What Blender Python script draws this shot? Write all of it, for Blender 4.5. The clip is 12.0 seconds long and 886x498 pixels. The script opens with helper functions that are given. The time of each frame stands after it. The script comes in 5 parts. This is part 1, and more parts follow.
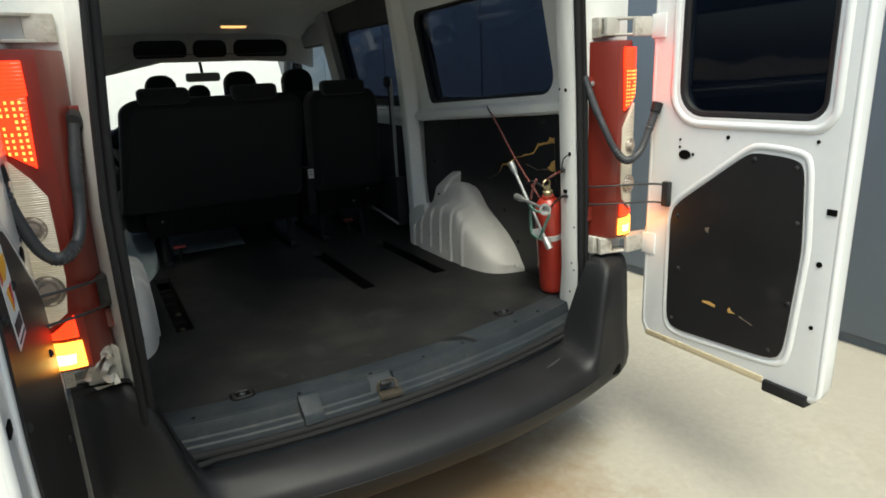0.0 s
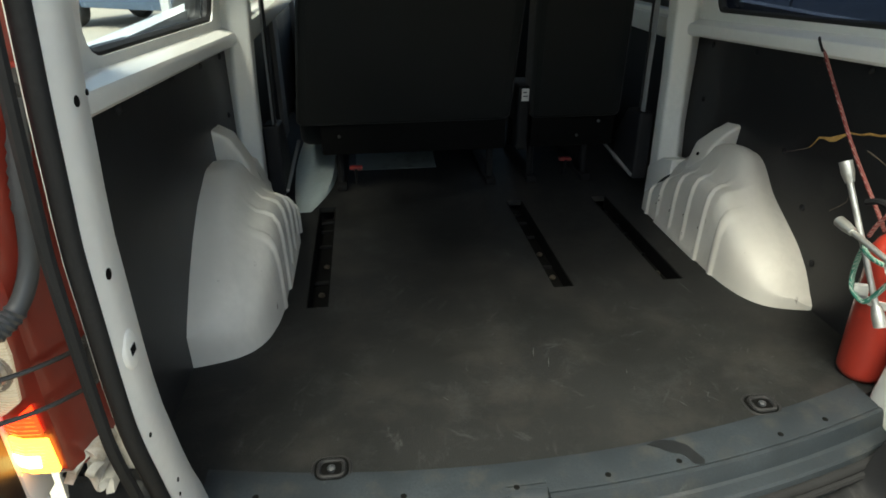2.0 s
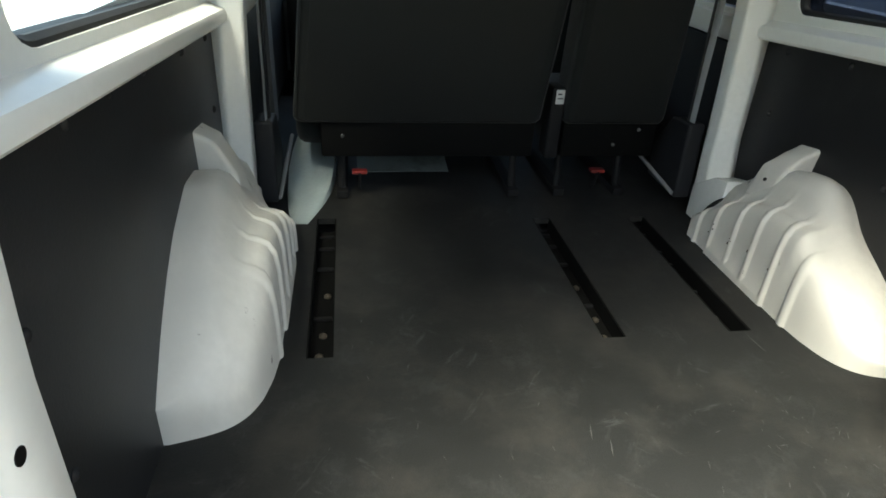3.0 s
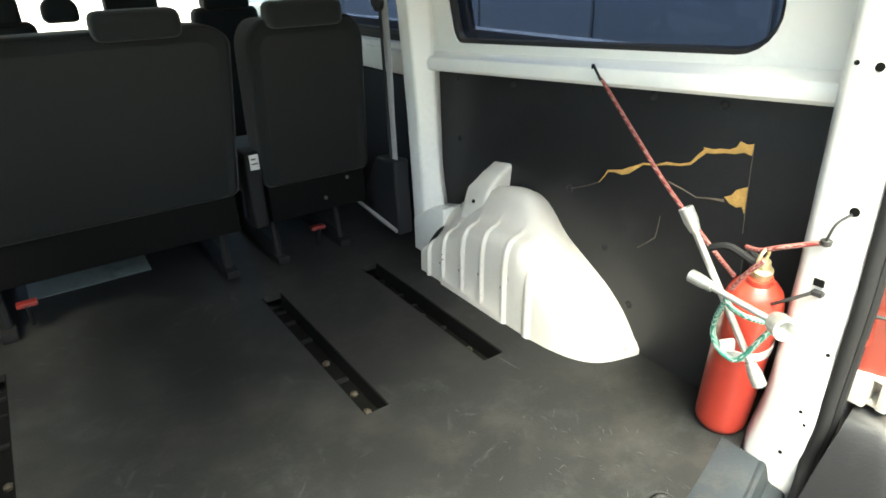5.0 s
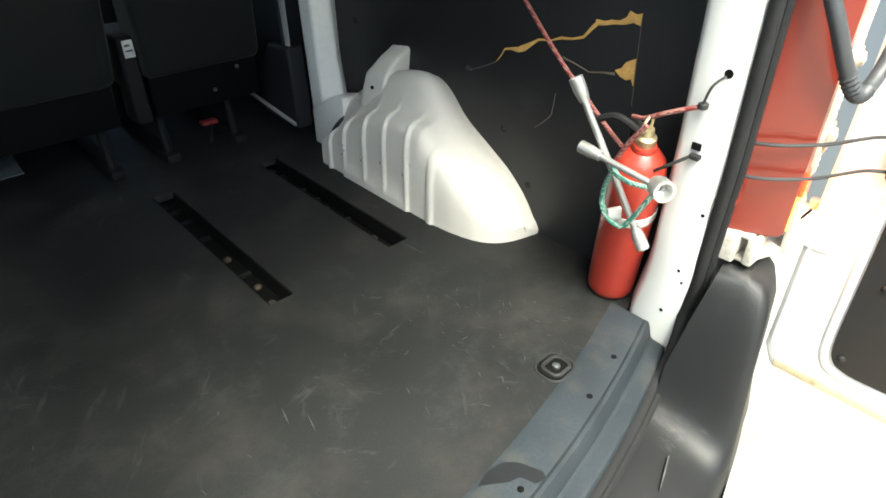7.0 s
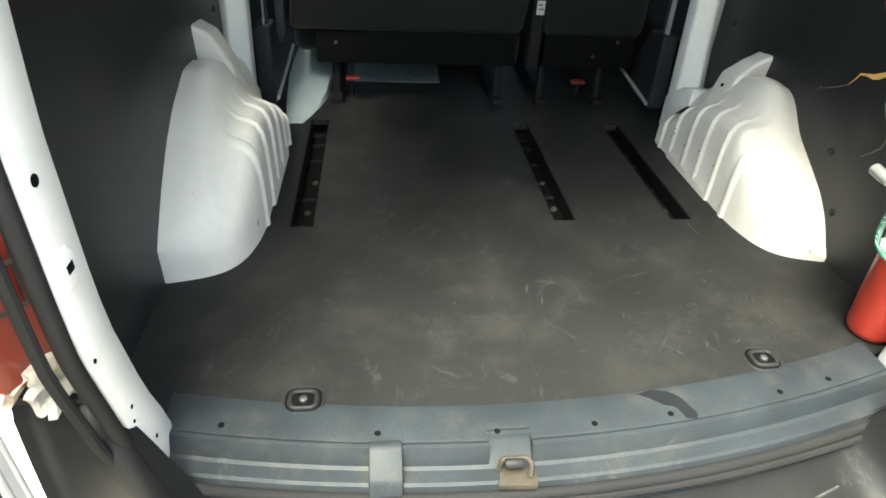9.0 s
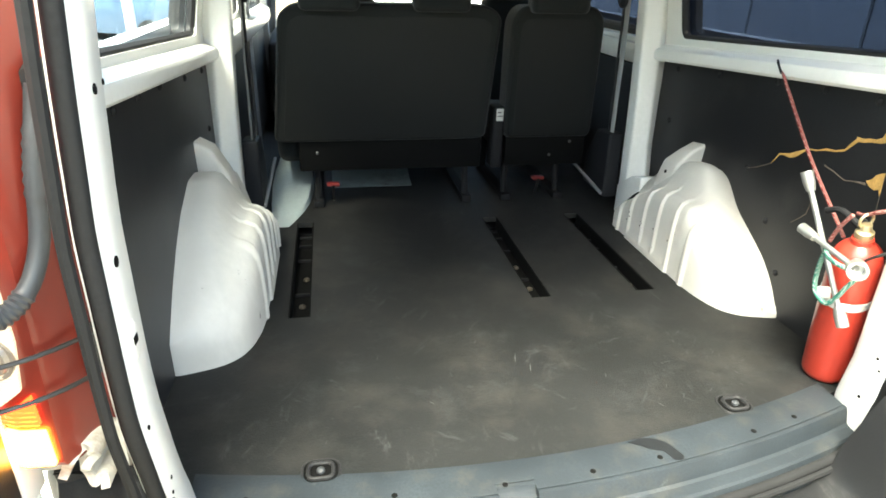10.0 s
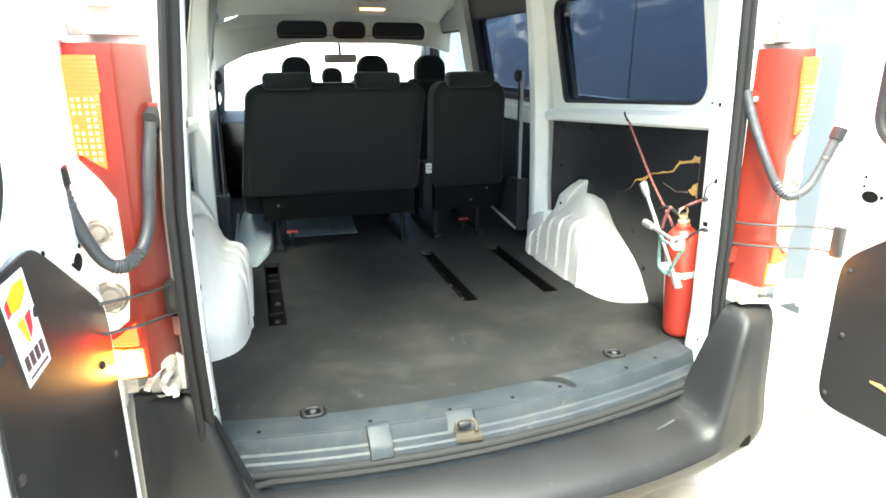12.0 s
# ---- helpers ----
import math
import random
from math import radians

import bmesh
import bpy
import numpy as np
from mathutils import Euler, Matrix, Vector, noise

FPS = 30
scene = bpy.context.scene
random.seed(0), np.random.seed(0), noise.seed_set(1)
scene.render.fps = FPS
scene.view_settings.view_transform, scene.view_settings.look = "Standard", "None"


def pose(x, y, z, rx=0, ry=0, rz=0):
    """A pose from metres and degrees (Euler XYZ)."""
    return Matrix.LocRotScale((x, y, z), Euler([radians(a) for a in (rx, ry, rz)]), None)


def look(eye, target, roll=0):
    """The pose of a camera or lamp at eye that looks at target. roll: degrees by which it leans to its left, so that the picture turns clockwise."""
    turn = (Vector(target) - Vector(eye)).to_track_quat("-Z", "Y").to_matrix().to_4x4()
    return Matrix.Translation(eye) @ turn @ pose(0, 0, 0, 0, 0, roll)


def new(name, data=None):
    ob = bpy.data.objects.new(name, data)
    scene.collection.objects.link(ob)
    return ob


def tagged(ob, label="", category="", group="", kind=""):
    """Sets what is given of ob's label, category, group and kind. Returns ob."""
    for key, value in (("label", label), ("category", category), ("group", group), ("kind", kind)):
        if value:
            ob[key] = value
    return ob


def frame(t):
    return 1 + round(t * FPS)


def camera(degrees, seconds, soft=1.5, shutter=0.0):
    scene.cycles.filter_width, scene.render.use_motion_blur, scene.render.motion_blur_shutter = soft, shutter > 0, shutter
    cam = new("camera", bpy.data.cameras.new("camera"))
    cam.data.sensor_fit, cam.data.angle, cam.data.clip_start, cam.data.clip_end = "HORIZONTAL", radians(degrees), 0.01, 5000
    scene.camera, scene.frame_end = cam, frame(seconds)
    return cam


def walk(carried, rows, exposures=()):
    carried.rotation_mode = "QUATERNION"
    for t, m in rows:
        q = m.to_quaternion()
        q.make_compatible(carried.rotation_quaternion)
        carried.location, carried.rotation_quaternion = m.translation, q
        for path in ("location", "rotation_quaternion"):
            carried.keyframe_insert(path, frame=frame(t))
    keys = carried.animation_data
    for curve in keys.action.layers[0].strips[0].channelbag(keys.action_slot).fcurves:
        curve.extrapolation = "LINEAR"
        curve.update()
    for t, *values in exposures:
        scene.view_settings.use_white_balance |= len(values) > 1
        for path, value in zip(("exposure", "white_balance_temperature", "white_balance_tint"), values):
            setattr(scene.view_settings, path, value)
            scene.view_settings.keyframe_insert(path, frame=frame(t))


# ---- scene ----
# Cargo bay of a van seen through its open rear doors. x: right, y: towards the bonnet, z: up; the cargo floor is z = 0.
cam = camera(71.45, 12.0, soft=1.7)
ROWS = [
    (0, -0.720, -1.596, 0.830, 74.08, 2.45, -30.17),
    (0.5, -0.592, -1.422, 0.860, 71.84, 0.70, -26.24),
    (1, -0.506, -1.309, 0.921, 69.43, 1.84, -23.43),
    (1.5, -0.423, -1.072, 0.913, 66.77, 1.37, -15.07),
    (2, -0.354, -0.868, 0.923, 62.79, 0.14, -7.03),
    (2.5, -0.381, -0.679, 0.903, 61.05, -1.75, -4.71),
    (2.7, -0.448, -0.594, 0.901, 60.47, -2.39, -5.80),
    (4.3, -0.368, -0.385, 0.932, 64.17, 1.70, -23.12),
    (4.5, -0.332, -0.353, 0.925, 64.17, 2.61, -27.15),
    (5, -0.303, -0.366, 0.905, 64.94, 1.49, -34.95),
    (5.5, -0.280, -0.349, 0.884, 65.37, 1.02, -41.22),
    (6, -0.248, -0.363, 0.880, 65.72, 1.43, -43.62),
    (6.5, -0.264, -0.374, 0.879, 63.89, 0.70, -45.03),
    (7, -0.285, -0.401, 0.855, 56.21, -0.09, -42.89),
    (7.5, -0.312, -0.474, 0.894, 47.78, -1.65, -31.69),
    (7.7, -0.296, -0.540, 0.904, 45.49, -1.32, -23.96),
    (9.3, -0.344, -0.795, 0.876, 58.91, -2.79, -5.01),
    (9.5, -0.362, -0.814, 0.880, 61.10, -2.42, -6.61),
    (10, -0.409, -0.913, 0.893, 65.44, -1.33, -10.00),
    (10.5, -0.427, -1.041, 0.912, 68.38, -0.35, -11.36),
    (11, -0.425, -1.189, 0.918, 70.55, 0.94, -10.34),
    (11.5, -0.451, -1.360, 0.924, 71.50, 1.23, -9.45),
    (12, -0.549, -1.421, 0.881, 72.75, -0.08, -16.87),
]
# seconds, stops; the picture's tint drifts warmer while the camera is inside the opening
EXPOSURES = [(t, e, *((6850, -5) if 1.8 < t < 6.8 or 9 < t < 10.2 else (6450, -5) if t > 10.2 else (6500, -3)))
             for t, e in ((0.0, 1.2), (0.4, 1.45), (1.0, 1.5), (1.5, 1.55), (2.0, 2.0), (2.5, 2.5), (4.5, 3.65), (5.5, 3.85), (6.5, 3.45), (7.0, 3.0), (7.5, 2.8), (9.5, 3.6), (10.0, 3.75), (10.5, 4.15), (12.0, 4.0))]
walk(cam, [(t, pose(x, y, z, rx, ry, rz)) for t, x, y, z, rx, ry, rz in ROWS], EXPOSURES)

# ---- light: bright overcast day, soft sun from behind the camera ----
world = bpy.data.worlds.new("sky")
scene.world = world
world.use_nodes = True
wn = world.node_tree.nodes
sky = wn.new("ShaderNodeTexSky")
sky.sky_type, sky.sun_disc = "NISHITA", False
sky.sun_elevation, sky.sun_rotation = radians(62), radians(207)
sky.air_density, sky.dust_density = 1.0, 4.0
wn["Background"].inputs["Strength"].default_value = 0.11
world.node_tree.links.new(sky.outputs[0], wn["Background"].inputs[0])
sun = new("sun", bpy.data.lights.new("sun", "SUN"))
sun.data.energy, sun.data.angle, sun.data.color = 1.5, radians(30), (1.0, 0.95, 0.87)
sun.matrix_world = look((-4.5, -9, 19.0), (0, 0, 0))


# ---- materials ----
def nodes_of(name):
    m = bpy.data.materials.new(name)
    m.use_nodes = True
    return m, m.node_tree.nodes, m.node_tree.links


def noise_node(n, l, coord, scale, detail=4, stretch=(1, 1, 1), rough=0.55):
    mp = n.new("ShaderNodeMapping")
    mp.inputs["Scale"].default_value = stretch
    l.new(coord, mp.inputs[0])
    t = n.new("ShaderNodeTexNoise")
    t.inputs["Scale"].default_value, t.inputs["Detail"].default_value, t.inputs["Roughness"].default_value = scale, detail, rough
    l.new(mp.outputs[0], t.inputs["Vector"])
    return t.outputs["Fac"]


def ramp(n, l, fac, a, b, ca=(0, 0, 0, 1), cb=(1, 1, 1, 1)):
    r = n.new("ShaderNodeValToRGB")
    r.color_ramp.elements[0].position, r.color_ramp.elements[1].position = a, b
    r.color_ramp.elements[0].color, r.color_ramp.elements[1].color = ca, cb
    l.new(fac, r.inputs[0])
    return r.outputs[0]


def mixed(n, l, fac, a, b):
    m = n.new("ShaderNodeMix")
    m.data_type = "RGBA"
    for sock, v in ((m.inputs["Factor"], fac), (m.inputs["A"], a), (m.inputs["B"], b)):
        if isinstance(v, bpy.types.NodeSocket):
            l.new(v, sock)
        else:
            sock.default_value = v if not isinstance(v, tuple) else (*v[:3], 1)
    return m.outputs["Result"]


def surf(name, base, rough=0.5, metal=0.0, var=0.2, scale=4, fine=90, bump=0.15, coat=0.0, dirt=None, dirt_at=(0.58, 0.72), dirt_scale=9,
         stretch=(1, 1, 1), scuff=None, sheen=0.0, spec=0.5, rvar=0.12, streaks=None):
    """A surface with broad and fine variation, and patches of dirt or scuffs where given."""
    m, n, l = nodes_of(name)
    p = n["Principled BSDF"]
    co = n.new("ShaderNodeTexCoord").outputs["Object"]
    broad, small = noise_node(n, l, co, scale, 5, stretch), noise_node(n, l, co, fine, 3, stretch)
    lo, hi = tuple(c * (1 - var) for c in base), tuple(min(1, c * (1 + var)) for c in base)
    col = mixed(n, l, ramp(n, l, broad, 0.3, 0.7), lo, hi)
    col = mixed(n, l, ramp(n, l, small, 0.35, 0.75), col, tuple(c * (1 - var * 0.6) for c in base))
    if dirt:
        col = mixed(n, l, ramp(n, l, noise_node(n, l, co, dirt_scale, 8, stretch, 0.68), *dirt_at), col, dirt)
    if scuff:
        s1 = ramp(n, l, noise_node(n, l, co, 16, 7, (1, 0.3, 1), 0.75), 0.60, 0.72)
        s2 = ramp(n, l, noise_node(n, l, co, 4, 3), 0.45, 0.64)
        mul = n.new("ShaderNodeMath")
        mul.operation = "MULTIPLY"
        l.new(s1, mul.inputs[0]), l.new(s2, mul.inputs[1])
        col = mixed(n, l, mul.outputs[0], col, scuff)
    if streaks:
        for turn, thin in ((35, 0.16), (-50, 0.22), (80, 0.18)):
            mp = n.new("ShaderNodeMapping")
            mp.inputs["Rotation"].default_value = (0, 0, radians(turn))
            l.new(co, mp.inputs[0])
            a = ramp(n, l, noise_node(n, l, mp.outputs[0], 30, 6, (1, thin, 1), 0.72), 0.60, 0.78)
            b = ramp(n, l, noise_node(n, l, mp.outputs[0], 3.2, 2), 0.46, 0.60)
            mul = n.new("ShaderNodeMath")
            mul.operation = "MULTIPLY"
            l.new(a, mul.inputs[0]), l.new(b, mul.inputs[1])
            col = mixed(n, l, mul.outputs[0], col, streaks)
        haze = ramp(n, l, noise_node(n, l, co, 7, 10, (1, 1, 1), 0.80), 0.53, 0.78)
        col = mixed(n, l, haze, col, tuple(c * 0.60 for c in streaks))
    l.new(col, p.inputs["Base Color"])
    rr = n.new("ShaderNodeMapRange")
    rr.inputs["To Min"].default_value, rr.inputs["To Max"].default_value = max(0.02, rough - rvar), min(1, rough + rvar)
    l.new(broad, rr.inputs["Value"])
    l.new(rr.outputs[0], p.inputs["Roughness"])
    p.inputs["Metallic"].default_value, p.inputs["Coat Weight"].default_value, p.inputs["Sheen Weight"].default_value = metal, coat, sheen
    p.inputs["Specular IOR Level"].default_value, p.inputs["Coat Roughness"].default_value = spec, 0.12
    if bump:
        b = n.new("ShaderNodeBump")
        b.inputs["Strength"].default_value, b.inputs["Distance"].default_value = bump, 0.004
        l.new(small, b.inputs["Height"])
        l.new(b.outputs[0], p.inputs["Normal"])
    return m


def glass(name, tint, gloss=0.03):
    """A clear or tinted sheet; the gloss grows towards grazing angles."""
    m, n, l = nodes_of(name)
    n.remove(n["Principled BSDF"])
    tr, gl, mx, lw = n.new("ShaderNodeBsdfTransparent"), n.new("ShaderNodeBsdfGlossy"), n.new("ShaderNodeMixShader"), n.new("ShaderNodeLayerWeight")
    tr.inputs[0].default_value, gl.inputs["Roughness"].default_value, lw.inputs["Blend"].default_value = (*tint, 1), gloss, 0.5
    pw, ml = n.new("ShaderNodeMath"), n.new("ShaderNodeMath")
    pw.operation, pw.inputs[1].default_value = "POWER", 4.0
    ml.operation, ml.inputs[1].default_value, ml.inputs[2].default_value = "MULTIPLY_ADD", 0.3, 0.02
    l.new(lw.outputs["Facing"], pw.inputs[0]), l.new(pw.outputs[0], ml.inputs[0]), l.new(ml.outputs[0], mx.inputs[0])
    l.new(tr.outputs[0], mx.inputs[1]), l.new(gl.outputs[0], mx.inputs[2])
    l.new(mx.outputs[0], n["Material Output"].inputs[0])
    return m


def lens(name, color, glow=0.0, glow_color=None, rough=0.08, ribs=0.0):
    m, n, l = nodes_of(name)
    p = n["Principled BSDF"]
    p.inputs["Base Color"].default_value, p.inputs["Roughness"].default_value = (*color, 1), rough
    p.inputs["Coat Weight"].default_value = 0.15 if glow > 0.2 else (1.0 if rough < 0.2 else 0.25)
    p.inputs["Specular IOR Level"].default_value = 0.2 if glow > 0.2 else 0.5
    if glow:
        p.inputs["Emission Color"].default_value, p.inputs["Emission Strength"].default_value = (*(glow_color or color), 1), glow
    if ribs:
        co = n.new("ShaderNodeTexCoord").outputs["Object"]
        w = n.new("ShaderNodeTexWave")
        w.bands_direction, w.inputs["Scale"].default_value = "Z", ribs
        l.new(co, w.inputs["Vector"])
        b = n.new("ShaderNodeBump")
        b.inputs["Strength"].default_value, b.inputs["Distance"].default_value = 0.5, 0.003
        l.new(w.outputs["Fac"], b.inputs["Height"]), l.new(b.outputs[0], p.inputs["Normal"])
    return m


def cord(name, a, b, scale):
    """Braided cord: two colours in diagonal flecks."""
    m, n, l = nodes_of(name)
    p = n["Principled BSDF"]
    co = n.new("ShaderNodeTexCoord").outputs["Object"]
    w = n.new("ShaderNodeTexWave")
    w.inputs["Scale"].default_value, w.inputs["Distortion"].default_value = scale, 3.0
    l.new(co, w.inputs["Vector"])
    l.new(mixed(n, l, ramp(n, l, w.outputs["Fac"], 0.70, 0.80), a, b), p.inputs["Base Color"])
    p.inputs["Roughness"].default_value = 0.85
    return m


WHITE = surf("white_paint", (0.74, 0.74, 0.71), 0.32, var=0.05, scale=3, fine=60, bump=0.03, coat=0.35, dirt=(0.42, 0.38, 0.31), dirt_at=(0.66, 0.86), dirt_scale=7)
WHITE_ARCH = surf("scratched_white_paint", (0.585, 0.563, 0.515), 0.55, var=0.08, scale=5, fine=50, bump=0.06, coat=0.04, dirt=(0.20, 0.175, 0.15), dirt_at=(0.655, 0.70), dirt_scale=19, stretch=(1, 1, 0.5))
DOORWHITE = surf("glossy_white_paint", (0.78, 0.79, 0.78), 0.22, var=0.04, scale=3, fine=40, bump=0.02, coat=0.6, dirt=(0.6, 0.52, 0.38), dirt_at=(0.68, 0.9), dirt_scale=4)
BOARD = surf("black_lining_board", (0.015, 0.015, 0.016), 0.42, var=0.25, scale=3, fine=200, bump=0.08, dirt=(0.028, 0.027, 0.026), dirt_at=(0.55, 0.8), dirt_scale=6, spec=0.4)
RAW = surf("raw_hardboard", (0.52, 0.31, 0.09), 0.9, var=0.3, scale=30, fine=200, bump=0.5)
CRACKED = surf("pale_crack", (0.16, 0.13, 0.10), 0.9, var=0.3, scale=30, fine=200, bump=0.4)
MAT = surf("rubber_floor", (0.0096, 0.0099, 0.0100), 0.62, var=0.3, scale=3, fine=260, bump=0.25, dirt=(0.027, 0.0248, 0.0225), dirt_at=(0.49, 0.80), dirt_scale=5.5, scuff=(0.050, 0.052, 0.052), spec=0.3, streaks=(0.046, 0.048, 0.048))
GRIME = surf("arch_grime", (0.13, 0.11, 0.09), 0.7, var=0.4, scale=80, bump=0.1)
SCRATCH = surf("pale_rubber_scratch", (0.052, 0.053, 0.052), 0.8, var=0.5, scale=60, bump=0.3)
# near-black colour stands in for the shade inside slots, holes and recesses
DARKHOLE = surf("recess_shade", (0.003, 0.003, 0.003), 0.8, var=0.3, bump=0, spec=0.1)
RUST = surf("dirty_bolt", (0.042, 0.034, 0.024), 0.7, metal=0.2, var=0.4, scale=40, bump=0.3)
SILL = surf("grey_sill_plastic", (0.0185, 0.0235, 0.0285), 0.56, var=0.3, scale=9, fine=180, bump=0.15, dirt=(0.036, 0.036, 0.034), dirt_at=(0.52, 0.74), dirt_scale=14, scuff=(0.070, 0.072, 0.073), spec=0.30)
WET = surf("dark_stain", (0.012, 0.013, 0.014), 0.3, var=0.3, bump=0.02)
SEALANT = surf("yellowed_sealant", (0.55, 0.47, 0.31), 0.6, var=0.2, scale=12, bump=0.2, dirt=(0.3, 0.24, 0.14), dirt_at=(0.55, 0.8), dirt_scale=20)
BUMPER = surf("black_bumper_plastic", (0.0105, 0.0108, 0.0118), 0.47, var=0.2, scale=5, fine=300, bump=0.12, dirt=(0.020, 0.020, 0.0195), dirt_at=(0.6, 0.8), dirt_scale=5, scuff=(0.05, 0.05, 0.05), spec=0.28)
RUBBER = surf("black_rubber", (0.014, 0.014, 0.015), 0.6, var=0.2, scale=8, fine=120, bump=0.08, spec=0.3)
SEAL = surf("dusty_door_seal", (0.0115, 0.0117, 0.0125), 0.8, var=0.25, scale=8, fine=120, bump=0.1, spec=0.25)
FABRIC = surf("dark_seat_cloth", (0.0079, 0.0094, 0.0093), 0.85, var=0.2, scale=5, fine=400, bump=0.35, sheen=0.12, spec=0.22)
SHELL = surf("seat_back_vinyl", (0.0088, 0.0098, 0.0097), 0.68, var=0.22, scale=3, fine=350, bump=0.2, spec=0.25)
FRAME = surf("black_seat_frame", (0.008, 0.008, 0.009), 0.7, var=0.2, bump=0.05, spec=0.2)
STEEL = surf("worn_chrome", (0.50, 0.50, 0.48), 0.42, metal=0.85, var=0.2, scale=20, bump=0.1, dirt=(0.3, 0.25, 0.2), dirt_at=(0.62, 0.8), dirt_scale=30)
GREYPAINT = surf("white_primer_metal", (0.50, 0.48, 0.43), 0.5, var=0.15, scale=10, bump=0.1, dirt=(0.20, 0.165, 0.115), dirt_at=(0.48, 0.72), dirt_scale=22)
RED = surf("red_extinguisher_paint", (0.34, 0.028, 0.016), 0.38, var=0.12, scale=8, fine=60, bump=0.04, coat=0.4, dirt=(0.2, 0.03, 0.02), dirt_at=(0.66, 0.8), dirt_scale=18)
BRASS = surf("brass_valve", (0.50, 0.42, 0.26), 0.45, metal=0.85, var=0.2, bump=0.1)
SILVERTAPE = surf("silver_label_band", (0.5, 0.5, 0.48), 0.4, var=0.25, scale=25, bump=0.1)
SCRAPE = surf("scraped_plastic", (0.075, 0.075, 0.073), 0.7, var=0.35, scale=60, bump=0.3)
# daylight lying on the dark floor, painted as a dull pale tone
FLOORLIGHT = surf("floor_daylight", (0.15, 0.175, 0.17), 0.6, var=0.2, scale=5, bump=0.06, dirt=(0.05, 0.05, 0.05), dirt_at=(0.5, 0.75), dirt_scale=7)
ROPE_RED = cord("red_white_cord", (0.15, 0.018, 0.016), (0.30, 0.17, 0.15), 120)
ROPE_GREEN = cord("green_white_cord", (0.030, 0.16, 0.115), (0.34, 0.40, 0.35), 110)
HOSE = surf("grey_corrugated_hose", (0.034, 0.037, 0.041), 0.5, var=0.15, bump=0.05)
CABLE = surf("black_cable", (0.02, 0.02, 0.02), 0.5, var=0.2, bump=0.02)
CEIL = surf("pale_headliner", (0.56, 0.54, 0.50), 0.9, var=0.06, scale=4, fine=300, bump=0.2)
TRIMDARK = surf("dark_trim_plastic", (0.014, 0.0145, 0.017), 0.6, var=0.2, fine=200, bump=0.1, spec=0.25)
TRIMGREY = surf("grey_pillar_plastic", (0.26, 0.26, 0.26), 0.6, var=0.1, fine=200, bump=0.1)
BELT = surf("grey_belt_webbing", (0.36, 0.36, 0.36), 0.8, var=0.15, fine=300, bump=0.2)
GROUND = surf("pale_concrete", (0.36, 0.33, 0.27), 0.85, var=0.14, scale=0.9, fine=40, bump=0.2, dirt=(0.30, 0.26, 0.20), dirt_at=(0.58, 0.8), dirt_scale=1.6, scuff=(0.52, 0.48, 0.4))


def soil_shade(m, at, reach, color):
    """A ragged brown patch round one spot: loose soil, with the shade there in its colour."""
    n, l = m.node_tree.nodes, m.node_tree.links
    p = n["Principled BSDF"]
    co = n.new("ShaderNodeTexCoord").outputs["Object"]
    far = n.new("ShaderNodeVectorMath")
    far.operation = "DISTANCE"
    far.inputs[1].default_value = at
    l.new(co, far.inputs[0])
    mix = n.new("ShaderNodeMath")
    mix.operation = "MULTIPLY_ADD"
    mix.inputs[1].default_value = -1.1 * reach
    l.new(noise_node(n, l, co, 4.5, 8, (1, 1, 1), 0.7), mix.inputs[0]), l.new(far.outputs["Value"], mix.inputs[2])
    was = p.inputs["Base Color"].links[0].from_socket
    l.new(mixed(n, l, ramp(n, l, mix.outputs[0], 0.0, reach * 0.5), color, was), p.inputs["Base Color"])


# soil brown, with the shade beneath the bumper mixed into the colour
soil_shade(GROUND, (-0.15, 0.10, -0.56), 0.95, (0.23, 0.155, 0.085))
BLUEWALL = surf("blue_grey_sheet_wall", (0.125, 0.150, 0.178), 0.55, var=0.08, scale=1.2, fine=30, bump=0.05)
POSTWHITE = surf("post_white", (0.7, 0.7, 0.68), 0.6, var=0.08, bump=0.05)
YARDGREY = surf("grey_render", (0.26, 0.25, 0.23), 0.85, var=0.15, scale=1.1, fine=40, bump=0.15, dirt=(0.17, 0.16, 0.14), dirt_at=(0.55, 0.8), dirt_scale=2)
REDLENS = lens("red_lens", (0.165, 0.019, 0.011), rough=0.34)
REDLIT = lens("red_lens_lit", (0.42, 0.02, 0.01), 1.3, (1.0, 0.030, 0.008), ribs=45)
HOTAMBER = lens("bulb_behind_amber", (0.9, 0.6, 0.2), 2.6, (1.0, 0.62, 0.18))
CELL = lens("glowing_cell", (1, 0.4, 0.1), 1.5, (1.0, 0.27, 0.05))
CLEARLENS = lens("clear_lens", (0.50, 0.46, 0.39), 0.09, (1, 0.78, 0.52), rough=0.15, ribs=70)
AMBERLIT = lens("amber_lens_lit", (0.8, 0.24, 0.04), 2.2, (1.0, 0.33, 0.04), ribs=55)
BULB = lens("bulb_dome", (0.34, 0.28, 0.22), rough=0.15)
CLEAR = glass("clear_glass", (0.95, 0.97, 0.97))
TINT = glass("tinted_glass", (0.26, 0.29, 0.36))
DOORTINT = glass("dark_tinted_glass", (0.13, 0.15, 0.19))
LIGHTTINT = glass("light_tinted_glass", (0.84, 0.88, 0.90))
MIRROR = surf("mirror_back", (0.3, 0.3, 0.3), 0.4, var=0.1, bump=0)
STICKER = surf("sticker_white", (0.72, 0.72, 0.72), 0.4, var=0.03, bump=0)
INK = surf("sticker_ink", (0.03, 0.03, 0.04), 0.5, var=0.05, bump=0)
YELLOW = surf("sticker_yellow", (0.85, 0.42, 0.02), 0.4, var=0.05, bump=0)
CRIMSON = surf("sticker_red", (0.5, 0.03, 0.04), 0.4, var=0.05, bump=0)
